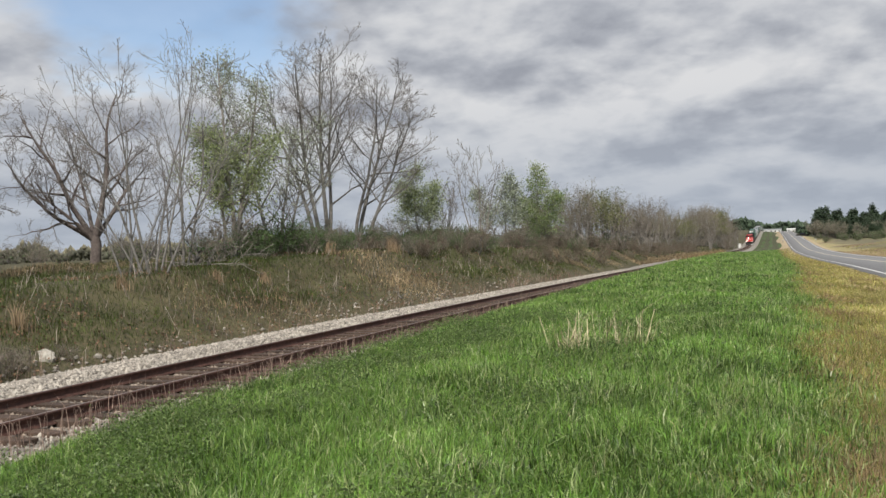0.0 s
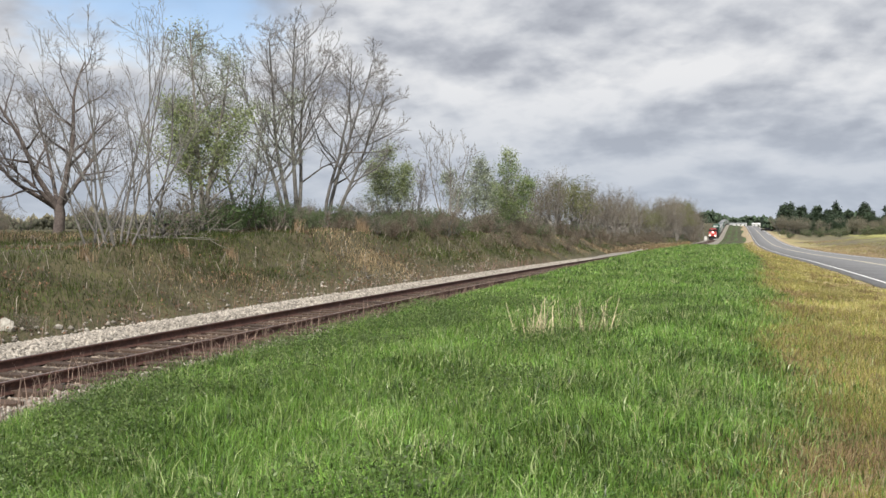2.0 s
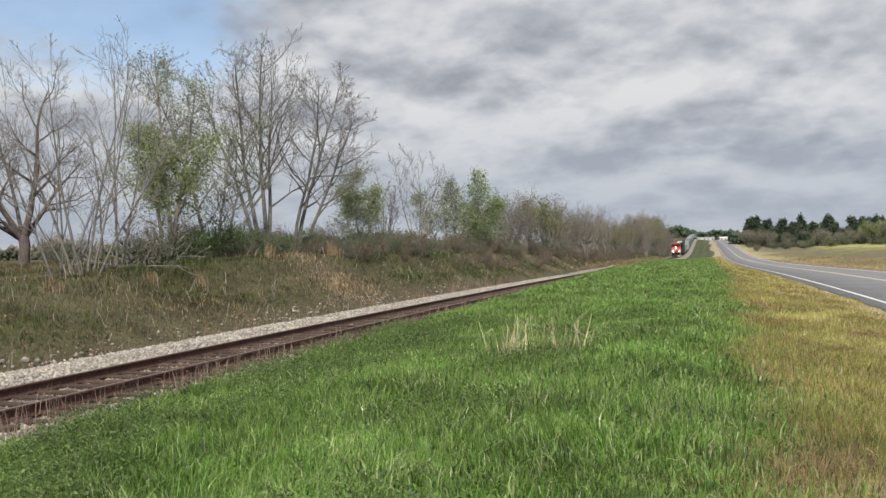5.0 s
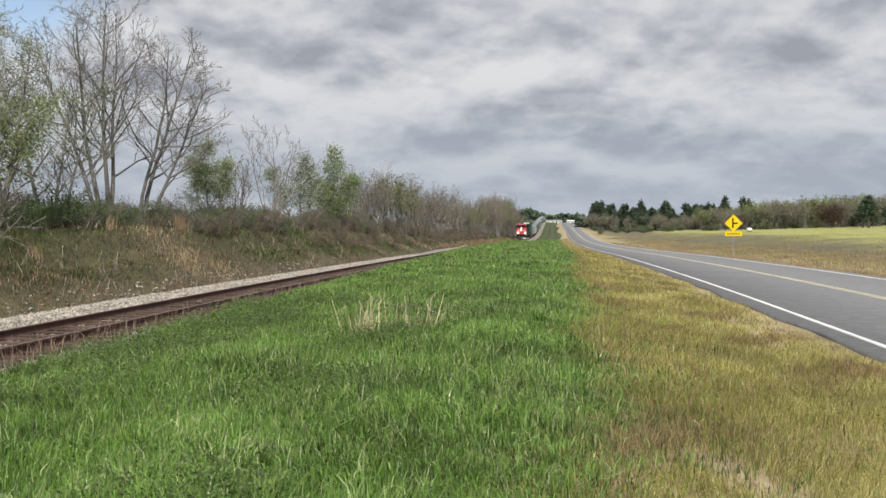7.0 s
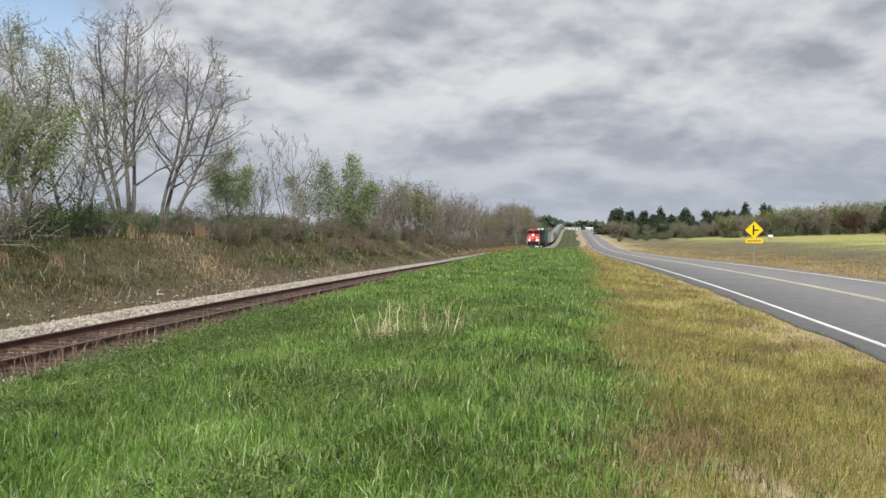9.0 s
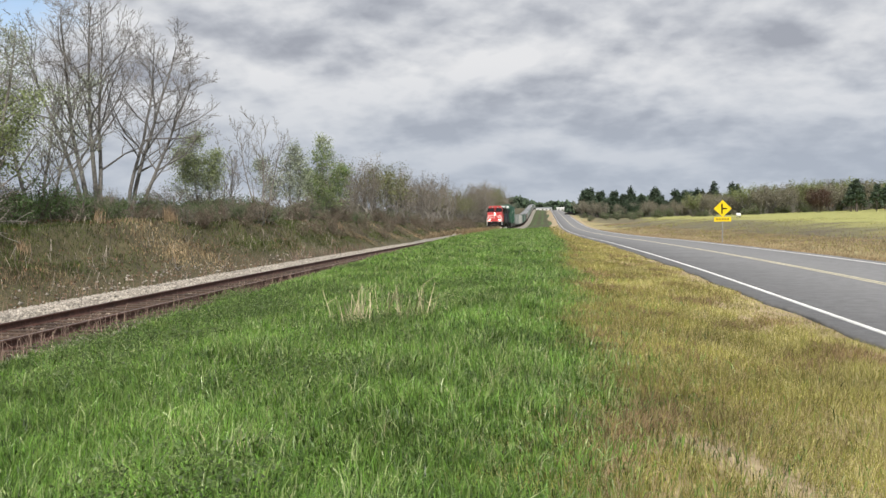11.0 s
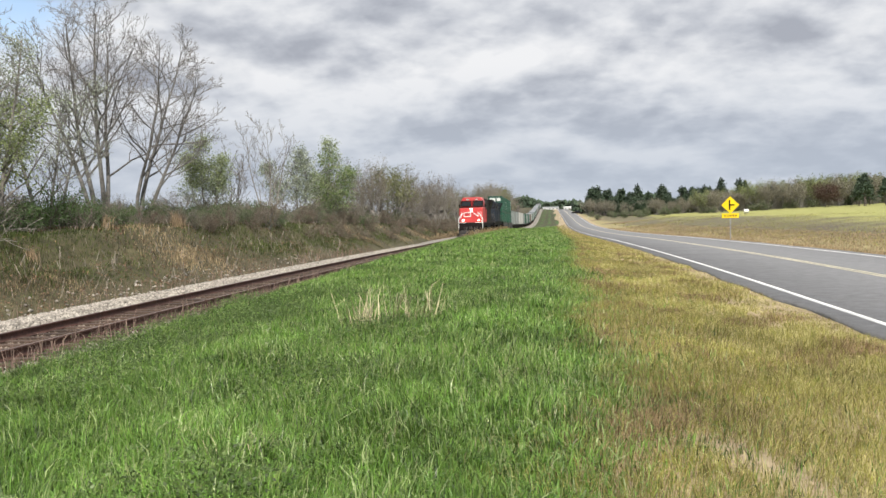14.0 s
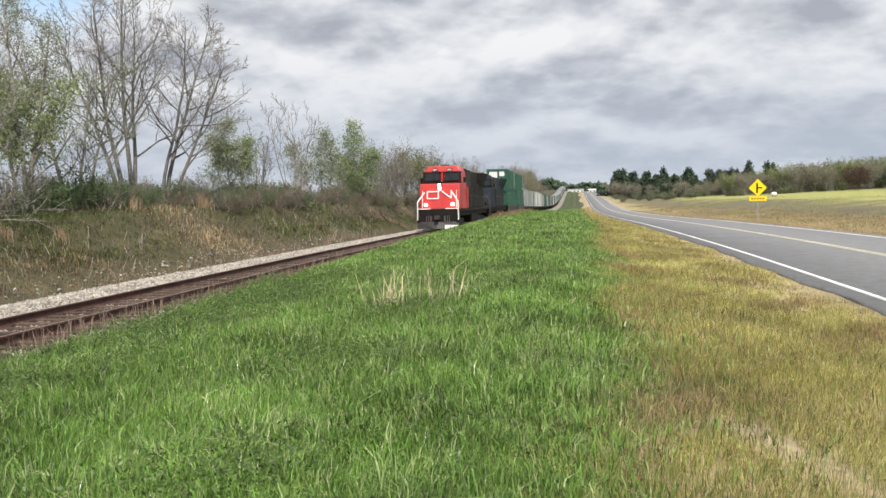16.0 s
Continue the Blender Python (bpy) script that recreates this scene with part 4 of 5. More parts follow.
def plant_brush():
    """Undergrowth and the brush line along the cutting."""
    rng = random.Random(101)
    g = "brush along the cutting"
    kinds = [
        tree("bare_shrub", "tangled grey-brown leafless shrub along the cutting", 3.0, 6, BUSHY, 201, "twig_brown", "twig_brown", 2, 0.5, 0.03, [("bud", 2, 0.05, 0.14, 0, 1)], g, "shrub"),
        tree("bare_shrub", "tangled grey-brown leafless shrub along the cutting", 3.4, 5, BUSHY, 202, "bark_grey", "twig_brown", 2, 0.4, 0.03, [("bud", 2, 0.05, 0.16, 0, 1), ("leaf_deep", 1, 0.07, 0.18, 0, 0.5)], g, "shrub"),
        tree("green_shrub", "dense dark green evergreen shrub among the trees", 2.2, 5, BUSHY, 203, "bark_dark", "twig_brown", 2, 0.5, 0.03, [("leaf_deep", 6, 0.055, 0.16, 0, 1)], g, "shrub"),
        tree("bare_tree", "thin grey leafless tree in the brush line", 6.5, 4, SAPLING, 204, "bark_pale", "twig_brown", 3, 0.16, 0.06, [("bud", 1, 0.05, 0.2, 0.1, 1)], g, "tree"),
        tree("budding_tree", "olive green budding tree in the brush line", 5.6, 3, SAPLING, 205, "bark_grey", "twig_brown", 2, 0.2, 0.05, [("leaf_olive", 6, 0.08, 0.25, 0.05, 1)], g, "tree"),
        tree("brown_bush", "reddish brown leafless bush on the cutting's slope", 2.6, 6, BUSHY, 206, "twig_red", "twig_red", 2, 0.55, 0.025, [("bud", 2, 0.05, 0.13, 0, 1)], g, "shrub"),
    ]
    used = [False] * len(kinds)

    def put(i, x, y, s):
        ob = kinds[i] if not used[i] else copy_thing(kinds[i], Matrix())
        used[i] = True
        ob.scale = (1, 1, 1)
        m = pose(x, y, float(ground_z(x, y)) - 0.08, 0, 0, rng.uniform(0, 360))
        ob.matrix_basis = m @ Matrix.Diagonal((s * rng.uniform(0.85, 1.2), s * rng.uniform(0.85, 1.2), s, 1))

    # low growth under the tall trees
    for _ in range(85):
        az = rng.uniform(11, 37)
        x = -rng.uniform(18.2, 25)
        k = rng.choice([0, 0, 1, 1, 2])
        put(k, *polar(az, x), rng.uniform(0.3, 0.6) if k < 2 else rng.uniform(0.25, 0.62))
    for _ in range(30):
        put(rng.choice([0, 1, 1]), *polar(rng.uniform(36, 58), -rng.uniform(22, 40)), rng.uniform(0.25, 0.5))
    for _ in range(14):
        put(2, *polar(rng.uniform(23.5, 33.5), -rng.uniform(18.3, 22)), rng.uniform(0.25, 0.75))
    for _ in range(12):
        put(2, *polar(rng.uniform(13.5, 22), -rng.uniform(18, 20)), rng.uniform(0.4, 0.8))
    for _ in range(34):
        put(rng.choice([5, 1, 0, 2]), *polar(rng.uniform(11, 25), -rng.uniform(16.6, 18.6)), rng.uniform(0.3, 0.6))
    for az, x, s in ((48.4, -13.9, 0.26), (47.4, -14.0, 0.22), (49.6, -13.8, 0.28), (45.2, -14.1, 0.16), (50.6, -14.2, 0.24)):
        put(0, *polar(az, x), s)
    for az, x, s in ((31.6, -19.8, 0.85), (30.2, -20.5, 0.5), (28.9, -19.8, 0.5), (27.8, -20.2, 0.55), (25.8, -19.8, 0.4), (24.3, -20, 0.5), (33.4, -21, 0.5), (16.0, -19, 0.6), (21.6, -19.5, 0.5)):
        put(2, *polar(az, x), s)
    # brown brush on the slope farther along
    for _ in range(150):
        y = 36 + 150 * rng.random() ** 1.2
        t = min(1, max(0, (y - 38) / 40))
        put(5, -rng.uniform(16.8 - 2.4 * t, 19), y, rng.uniform(0.25, 0.55) * (0.7 + 0.6 * t))
    # the brush line, denser and taller with distance
    for _ in range(230):
        y = 62 + 300 * rng.random() ** 1.1
        x = -rng.uniform(15.4, 25) - (0 if y > 110 else 1.5)
        k = rng.choice([0, 1, 1, 3, 3, 3, 3, 4, 2]) if y > 88 else rng.choice([0, 1, 1])
        put(k, x, y, rng.uniform(0.75, 1.2) * (1.15 + 1.0 * max(0, (y - 190)) / 150 if k >= 3 else (0.95 if y > 88 else 0.6)))
    for _ in range(50):
        put(rng.choice([0, 1, 3, 3]), -rng.uniform(13.6, 20), rng.uniform(290, 372), rng.uniform(1.2, 1.9))
    for _ in range(2):
        put(4, -rng.uniform(17, 18.5), 92 + 6 * rng.random(), 1.2)


M["leaf_olive"] = material("leaf_olive", (0.13, 0.145, 0.055), (0.24, 0.25, 0.11), 1.2, 0.6, 0, vary="island", spread=0.4, through_light=0.3)
plant_brush()


def pine(seed, height):
    w = Wood(seed)
    top = empty("pine_tree", "dark green pine at the far side of the field", "tree", "far tree line")
    pts = [Vector((w.r.gauss(0, 0.1) * i, w.r.gauss(0, 0.1) * i, height * i / 6)) for i in range(7)]
    w.tube(pts, [0.22 * (1 - i / 7) + 0.02 for i in range(7)], 6, False)
    rng = np.random.default_rng(seed)
    tips = []
    for i in range(60):
        t = 0.32 + 0.68 * rng.random() ** 0.8
        reach = (1.15 - t) * height * 0.28 * rng.uniform(0.5, 1.1)
        a = rng.uniform(0, 6.28)
        c = Vector((math.cos(a) * reach, math.sin(a) * reach, t * height + rng.normal(0, 0.2)))
        w.tube([Vector((0, 0, t * height * 0.96)), c], [0.05, 0.02], 3, False)
        tips += [(c, c), (c * 0.97, c)]
    raw("trunk", np.array(w.v), np.array(w.f), M["bark_dark"], top)
    V, F = leaf_cloud(tips, 9, 0.48, 0.5, rng)
    raw("crown", V, F, M["needle"], top)
    return top


def plant_far():
    rng = random.Random(7)
    g = "far tree line"
    kinds = [pine(301, 13), pine(302, 15), pine(303, 11),
             tree("bare_tree", "grey leafless tree at the far edge of the field", 11, 4, SAPLING, 304, "bark_grey", "bark_grey", 2, 0.3, 0.14, [("bud", 7, 0.18, 0.5, 0.0, 1)], g),
             tree("budding_tree", "pale green budding tree at the far edge of the field", 12, 4, SAPLING, 305, "bark_grey", "bark_grey", 2, 0.3, 0.14, [("leaf_pale", 6, 0.26, 0.6, 0.3, 1), ("bud", 5, 0.18, 0.5, 0.0, 0.6)], g),
             tree("green_shrub", "dark scrub along the field's edge", 4, 5, BUSHY, 306, "bark_dark", "twig_brown", 2, 0.5, 0.05, [("leaf_deep", 3, 0.15, 0.35, 0, 1), ("bud", 3, 0.15, 0.35, 0, 1)], g, "shrub")]
    used = [False] * len(kinds)

    def put(i, az, dist, s):
        a = radians(az)
        x, y = math.sin(a) * dist, math.cos(a) * dist
        ob = kinds[i] if not used[i] else copy_thing(kinds[i], Matrix())
        used[i] = True
        ob.scale = (1, 1, 1)
        ob.matrix_basis = pose(x, y, float(ground_z(x, y)) - 0.1, 0, 0, rng.uniform(0, 360)) @ Matrix.Diagonal((s * rng.uniform(0.9, 1.3), s * rng.uniform(0.9, 1.3), s, 1))

    for _ in range(130):
        put(rng.choice([0, 1, 1, 2]), rng.uniform(2.4, 12.5), rng.uniform(395, 500), rng.uniform(0.5, 0.98))
    for _ in range(150):
        az = rng.uniform(9.5, 34)
        put(rng.choice([3, 3, 3, 4, 4]), az, rng.uniform(310, 380), rng.uniform(0.55, 0.78) * (1 + 0.22 * min(1, max(0, (az - 11) / 3))))
    for _ in range(50):
        put(3, rng.uniform(2.4, 11), rng.uniform(378, 396), rng.uniform(0.35, 0.7))
    for _ in range(110):
        put(5, rng.uniform(2.2, 34), rng.uniform(300, 400), rng.uniform(0.5, 0.95))
    dark = tree("round_tree", "dark reddish round-crowned tree at the field's edge", 7.6, 5, BUSHY, 311, "bark_dark", "twig_brown", 2, 0.5, 0.1, [("bud_dark", 16, 0.16, 0.4, 0.1, 1)], "")
    dx, dy = math.sin(radians(17.0)) * 285, math.cos(radians(17.0)) * 285
    dark.matrix_basis = pose(dx, dy, float(ground_z(dx, dy)) - 0.1)
    for _ in range(12):
        put(rng.choice([0, 2]), rng.uniform(18.2, 22), rng.uniform(255, 290), rng.uniform(0.5, 0.7))
    for _ in range(45):
        put(rng.choice([0, 2, 2, 3]), rng.uniform(2.4, 9), rng.uniform(385, 400), rng.uniform(0.35, 0.6))


M["bud_dark"] = material("bud_dark", (0.05, 0.028, 0.018), (0.10, 0.055, 0.035), 1.0, 0.8, 0, vary="island", spread=0.4)
M["leaf_pale"] = material("leaf_pale", (0.17, 0.20, 0.075), (0.28, 0.32, 0.13), 1.0, 0.6, 0, vary="island", spread=0.35, through_light=0.3)
plant_far()


M["wood_haze"] = material("wood_haze", (0.13, 0.12, 0.08), (0.25, 0.23, 0.155), 0.5, 0.9, 0, vary="island", spread=0.5)


M["hedge"] = material("hedge", (0.05, 0.052, 0.035), (0.10, 0.098, 0.065), 0.5, 0.9, 0, vary="island", spread=0.4)


def far_woods(name, r0, r1, az0, az1, h, count, seed, mats, label, rise=0.0):
    """Distant woods as many small clumps."""
    rng = np.random.default_rng(seed)
    a = np.radians(rng.uniform(az0, az1, count))
    d = rng.uniform(r0, r1, count)
    x, y = np.sin(a) * d, np.cos(a) * d
    z = ground_z(x, y) + rise
    hh = h * (0.7 + 0.3 * np.sin(a * 37) * np.sin(a * 91 + 1)) * rng.uniform(0.75, 1.1, count)
    t = rng.random(count)
    c = np.stack([x, y, z + hh * t], -1)
    s = (h * 0.16 * rng.uniform(0.5, 1.3, count))[:, None, None]
    octa = np.array([(1, 0, 0), (-1, 0, 0), (0, 1, 0), (0, -1, 0), (0, 0, 1.2), (0, 0, -1.2)])
    V = c[:, None] + octa[None] * s * rng.uniform(0.6, 1.3, (count, 6, 3))
    of = np.array([(0, 2, 4), (2, 1, 4), (1, 3, 4), (3, 0, 4), (2, 0, 5), (1, 2, 5), (3, 1, 5), (0, 3, 5)])
    tagged(raw(name, V.reshape(-1, 3), (np.arange(count)[:, None, None] * 6 + of[None]).reshape(-1, 3), mats), label, "woods", kind="stuff")


far_woods("far_woods", 1500, 1700, -8, 12, 22, 7000, 1, M["needle"], "distant wooded hill beyond the road's crest", 5.0)
far_woods("hedgerow", 70, 130, -80, -30, 1.6, 16000, 6, M["hedge"], "low dull hedge and scrub beyond the bank")
far_woods("far_woods", 240, 300, -80, -12, 6.5, 9000, 2, M["wood_haze"], "distant scrub and woods beyond the left-hand field")
far_woods("far_woods", 500, 560, 1.5, 12, 9, 4000, 3, M["needle"], "dark pine woods behind the field")
far_woods("far_woods", 385, 430, 10, 70, 7.5, 9000, 4, M["wood_haze"], "grey-brown leafless woods behind the field")


# ---- train ----
def train_pose(y, back):
    """On the rails with its front at y and its rear at y + back."""
    z0, z1 = float(rail_z(y)), float(rail_z(y + back))
    return pose(XT, y, z0, math.degrees(math.atan2(z1 - z0, back)), 0, 0)


def bogie(parent, y, wheels=3, gap=1.75):
    bm = bmesh.new()
    half = gap * (wheels - 1) / 2 + 0.45
    for s in (-1, 1):
        box(bm, s * 1.0 - 0.09, s * 1.0 + 0.09, y - half, y + half, 0.42, 0.78, 0.04)
        for k in range(wheels):
            yy = y + (k - (wheels - 1) / 2) * gap
            box(bm, s * 1.02 - 0.13, s * 1.02 + 0.13, yy - 0.2, yy + 0.2, 0.34, 0.72, 0.04)
    box(bm, -0.9, 0.9, y - 0.3, y + 0.3, 0.5, 0.95)
    frame_ob = part("bogie", bm, M["steel_dark"], parent, "dark cast steel bogie")
    for k in range(wheels):
        yy = y + (k - (wheels - 1) / 2) * gap
        bm = bmesh.new()
        for s in (-1, 1):
            rod(bm, (s * 0.72, yy, 0.5), (s * 0.86, yy, 0.5), 0.5, 20)
        rod(bm, (-0.8, yy, 0.5), (0.8, yy, 0.5), 0.09, 8)
        part("wheelset", bm, M["steel_dark"], frame_ob)


def locomotive(name, label, nose_mat, hood_mat, lit):
    """A six-axle road locomotive, front at y = 0."""
    top = empty(name, label, "locomotive")
    L = 22.3
    # frame and walkway
    bm = bmesh.new()
    box(bm, -1.52, 1.52, 0.35, L - 0.35, 1.30, 1.52, 0.03)
    box(bm, -1.35, 1.35, 1.2, L - 1.2, 1.0, 1.30)
    part("frame", bm, M["black"], top)
    # pilot sheet, plough, coupler
    bm = bmesh.new()
    box(bm, -1.52, 1.52, 0.22, 0.40, 0.55, 1.52, 0.03)
    part("front_pilot", bm, M["black"], top)
    bm = bmesh.new()
    box(bm, -1.52, 1.52, L - 0.40, L - 0.22, 0.55, 1.52, 0.03)
    part("rear_pilot", bm, M["black"], top)
    bm = bmesh.new()
    vs = [bm.verts.new(c) for c in ((-1.5, 0.3, 0.62), (0, -0.15, 0.62), (1.5, 0.3, 0.62), (1.5, 0.2, 0.12), (0, -0.45, 0.12), (-1.5, 0.2, 0.12), (1.5, 0.5, 0.62), (1.5, 0.5, 0.12), (-1.5, 0.5, 0.62), (-1.5, 0.5, 0.12))]
    for f in ((0, 5, 4, 1), (1, 4, 3, 2), (2, 3, 7, 6), (8, 9, 5, 0), (0, 1, 2, 6, 8), (9, 7, 3, 4, 5), (6, 7, 9, 8)):
        bm.faces.new([vs[i] for i in f])
    part("plough", bm, M["plough_grey"], top, "dark grey snow plough blade")
    bm = bmesh.new()
    box(bm, 0.55, 1.45, -0.30, 0.02, 0.10, 0.38, 0.03)
    part("plough_edge", bm, M["white"], top, "scuffed white plough edge")
    bm = bmesh.new()
    box(bm, -0.16, 0.16, -0.55, 0.3, 0.78, 1.05, 0.05)
    rod(bm, (0.45, 0.22, 1.0), (0.5, -0.05, 0.6), 0.04)
    rod(bm, (-0.45, 0.22, 1.0), (-0.5, -0.05, 0.6), 0.04)
    part("coupler", bm, M["steel_dark"], top)
    # nose, tapering forward, and cab
    bm = bmesh.new()
    def nose_taper(c):
        if c.y < 1.6:
            c.x *= 0.98
            if c.z > 2:
                c.y += 0.42
                c.z -= 0.10
    box(bm, -1.50, 1.50, 0.95, 2.9, 1.52, 3.46, 0.07, nose_taper)
    part("nose", bm, nose_mat, top, "red painted short nose" if lit else "")
    bm = bmesh.new()
    def cab_taper(c):
        if c.z > 4:
            c.x *= 0.88
            if c.y < 3.5:
                c.y += 0.30
    box(bm, -1.55, 1.55, 2.55, 5.6, 1.52, 4.30, 0.06, cab_taper)
    cab = part("cab", bm, nose_mat, top, "red painted driver's cab" if lit else "")
    # rain lip under the windscreens, sill seam and grilles of the nose
    bm = bmesh.new()
    box(bm, -1.47, 1.47, 2.46, 2.60, 3.44, 3.54, 0.02)
    part("windscreen_sill", bm, M["black"], cab)
    for s in (-1, 1):
        bm = bmesh.new()
        for x0, x1, z0, z1 in ((0.10, 1.44, 4.21, 4.27), (0.10, 1.44, 3.60, 3.66), (0.10, 0.17, 3.60, 4.27), (1.30, 1.42, 3.60, 4.27)):
            box(bm, min(s * x0, s * x1), max(s * x0, s * x1), 2.50 + 0.3 * (z0 - 3.6), 2.62 + 0.3 * (z0 - 3.6), z0, z1, 0.01)
        part("windscreen_frame", bm, M["black"], cab)
        bm = bmesh.new()
        rod(bm, (s * 0.75, 2.44, 3.62), (s * 0.55, 2.60, 4.15), 0.014, 6)
        part("wiper", bm, M["black"], cab)
        bm = bmesh.new()
        box(bm, s * 1.56 - 0.03, s * 1.56 + 0.03, 5.0, 5.55, 1.6, 3.2, 0.02)
        part("cab_door", bm, nose_mat, cab)
        bm = bmesh.new()
        for k in range(10):
            box(bm, s * 1.41 - 0.02, s * 1.41 + 0.02, 5.8, 8.4, 3.3 + 0.11 * k, 3.36 + 0.11 * k)
        part("intake_grille", bm, M["steel_dark"], top)
    bm = bmesh.new()
    box(bm, -1.50, 1.50, 0.30, 0.98, 1.50, 1.58, 0.02)
    part("front_walkway", bm, M["steel_dark"], top)
    bm = bmesh.new()
    def roof_taper(c):
        if c.z > 4.4:
            c.x *= 0.82
            c.y += 0.12 if c.y < 4 else 0
    box(bm, -1.38, 1.38, 2.75, 5.6, 4.28, 4.72, 0.06, roof_taper)
    part("cab_roof", bm, nose_mat, cab)
    for s in (-1, 1):
        bm = bmesh.new()
        for v in [bm.verts.new(c) for c in ((s * 0.16, 2.60, 3.66), (s * 1.36, 2.60, 3.66), (s * 1.26, 2.78, 4.22), (s * 0.24, 2.78, 4.22))]:
            pass
        bm.verts.ensure_lookup_table()
        f = bm.faces.new(bm.verts if s > 0 else list(reversed(bm.verts)))
        ext = bmesh.ops.extrude_face_region(bm, geom=[f])
        bmesh.ops.translate(bm, verts=[e for e in ext["geom"] if isinstance(e, bmesh.types.BMVert)], vec=(0, -0.07, 0))
        part("windscreen", bm, M["glass_dark"], cab, "dark windscreen pane")
        bm = bmesh.new()
        def lean_in(c, s=s):
            c.x -= s * 0.31 * (c.z - 1.52) / 2.78 - s * 0.0
        box(bm, s * 1.57 - 0.03, s * 1.57 + 0.03, 3.2, 4.9, 3.35, 4.05, 0.0, lean_in)
        part("side_window", bm, M["glass_dark"], cab)
        bm = bmesh.new()
        box(bm, s * 1.62 - 0.1, s * 1.62 + 0.1, 3.0, 3.06, 3.45, 3.85, 0.02)
        part("mirror", bm, M["black"], cab)
    # number boards with bars, headlight housing
    bm = bmesh.new()
    box(bm, -0.16, 0.16, 1.24, 1.6, 2.86, 3.40, 0.03)
    lampbox = part("headlight_housing", bm, M["black"], top)
    for s in (-1, 1):
        bm = bmesh.new()
        rod(bm, (0, 1.19, 3.13 + s * 0.12), (0, 1.27, 3.13 + s * 0.12), 0.10, 14)
        part("headlight", bm, M["lamp"] if lit else M["glass_dark"], lampbox, "glowing headlight" if lit else "")
        bm = bmesh.new()
        box(bm, s * 0.55 - 0.2, s * 0.55 + 0.2, 2.74, 2.84, 4.34, 4.52, 0.01)
        nb = part("number_board", bm, M["black"], cab)
        bm = bmesh.new()
        for k in range(4):
            box(bm, s * 0.55 - 0.15 + k * 0.08, s * 0.55 - 0.10 + k * 0.08, 2.72, 2.742, 4.38, 4.48)
        part("number_bar", bm, M["white"], nb)
        bm = bmesh.new()
        rod(bm, (s * 0.98, 0.86, 1.86), (s * 0.98, 0.96, 1.86), 0.10, 14)
        part("ditch_light", bm, M["lamp"] if lit else M["glass_dark"], top, "glowing ditch light" if lit else "")
        # front handrails
        bm = bmesh.new()
        pts = [(s * 1.48, 0.25, 0.75), (s * 1.48, 0.25, 2.05), (s * 1.0, 0.62, 2.75)]
        for a, b in zip(pts, pts[1:]):
            rod(bm, a, b, 0.05, 8)
        rod(bm, (s * 1.48, 0.25, 1.55), (s * 0.55, 0.3, 1.55), 0.03, 6)
        part("front_handrail", bm, M["white"] if lit else M["steel_dark"], top, "white painted front handrail" if lit else "")
        # steps
        bm = bmesh.new()
        for k in range(4):
            box(bm, s * 1.22 - 0.3, s * 1.22 + 0.3, 0.35 + 0.05 * k, 0.75, 0.30 + 0.32 * k, 0.34 + 0.32 * k)
        part("steps", bm, M["black"], top)
        # side handrail
        bm = bmesh.new()
        rod(bm, (s * 1.50, 6.0, 2.5), (s * 1.50, L - 0.6, 2.5), 0.02, 6)
        for k in range(9):
            yy = 6.0 + k * (L - 6.6) / 8
            rod(bm, (s * 1.50, yy, 1.5), (s * 1.50, yy, 2.5), 0.018, 6)
        part("side_handrail", bm, M["steel_dark"], top)
    if lit:
        # white mark on the nose, as plain shapes
        bm = bmesh.new()
        def on_nose(c):
            c.y = 0.88 + max(0.0, c.z - 1.6) * 0.235
            return c
        def stroke(a, b, w):
            a, b = Vector((a[0], 0, a[1])), Vector((b[0], 0, b[1]))
            d = (b - a).normalized() * w / 2
            n = Vector((-d.z, 0, d.x))
            loop = [bm.verts.new(on_nose(a - d + n)), bm.verts.new(on_nose(a - d - n)), bm.verts.new(on_nose(b + d - n)), bm.verts.new(on_nose(b + d + n))]
            f = bm.faces.new(loop)
            ext = bmesh.ops.extrude_face_region(bm, geom=[f])
            bmesh.ops.translate(bm, verts=[e for e in ext["geom"] if isinstance(e, bmesh.types.BMVert)], vec=(0, 0.04, 0))
        for a, b in (((-0.90, 2.30), (-0.90, 2.80)), ((-0.90, 2.80), (-0.08, 2.80)), ((-0.90, 2.30), (-0.08, 2.30)), ((-0.08, 2.36), (-0.08, 2.76)), ((0.16, 2.84), (0.80, 2.36)), ((0.86, 2.32), (0.86, 2.84))):
            stroke(a, b, 0.08)
        part("nose_mark", bm, M["white"], top, "white painted mark on the nose")
    for s in (-1, 1):
        bm = bmesh.new()
        rod(bm, (s * 1.25, 0.93, 1.62), (s * 1.25, 1.2, 2.9), 0.022, 6)
        part("grab_iron", bm, M["white"] if lit else M["steel_dark"], top)
        bm = bmesh.new()
        for k in range(3):
            rod(bm, (s * (0.55 + 0.14 * k), 0.18, 1.05), (s * (0.55 + 0.14 * k), 0.0, 0.55), 0.03, 6)
        part("brake_hose", bm, M["steel_dark"], top)
    bm = bmesh.new()
    box(bm, -0.25, 0.25, 3.6, 4.2, 4.70, 4.86, 0.04)
    rod(bm, (0.7, 4.6, 4.7), (0.7, 4.6, 5.05), 0.02, 6)
    part("antenna", bm, M["steel_dark"], cab)
    bm = bmesh.new()
    box(bm, -0.35, 0.35, 4.5, 5.1, 4.70, 4.84, 0.03)
    part("horn", bm, M["steel_dark"], cab)
    # long hood, air intakes, flared radiators
    bm = bmesh.new()
    box(bm, -1.10, 1.10, 5.6, L - 1.2, 1.52, 4.46, 0.10)
    hood = part("long_hood", bm, hood_mat, top)
    bm = bmesh.new()
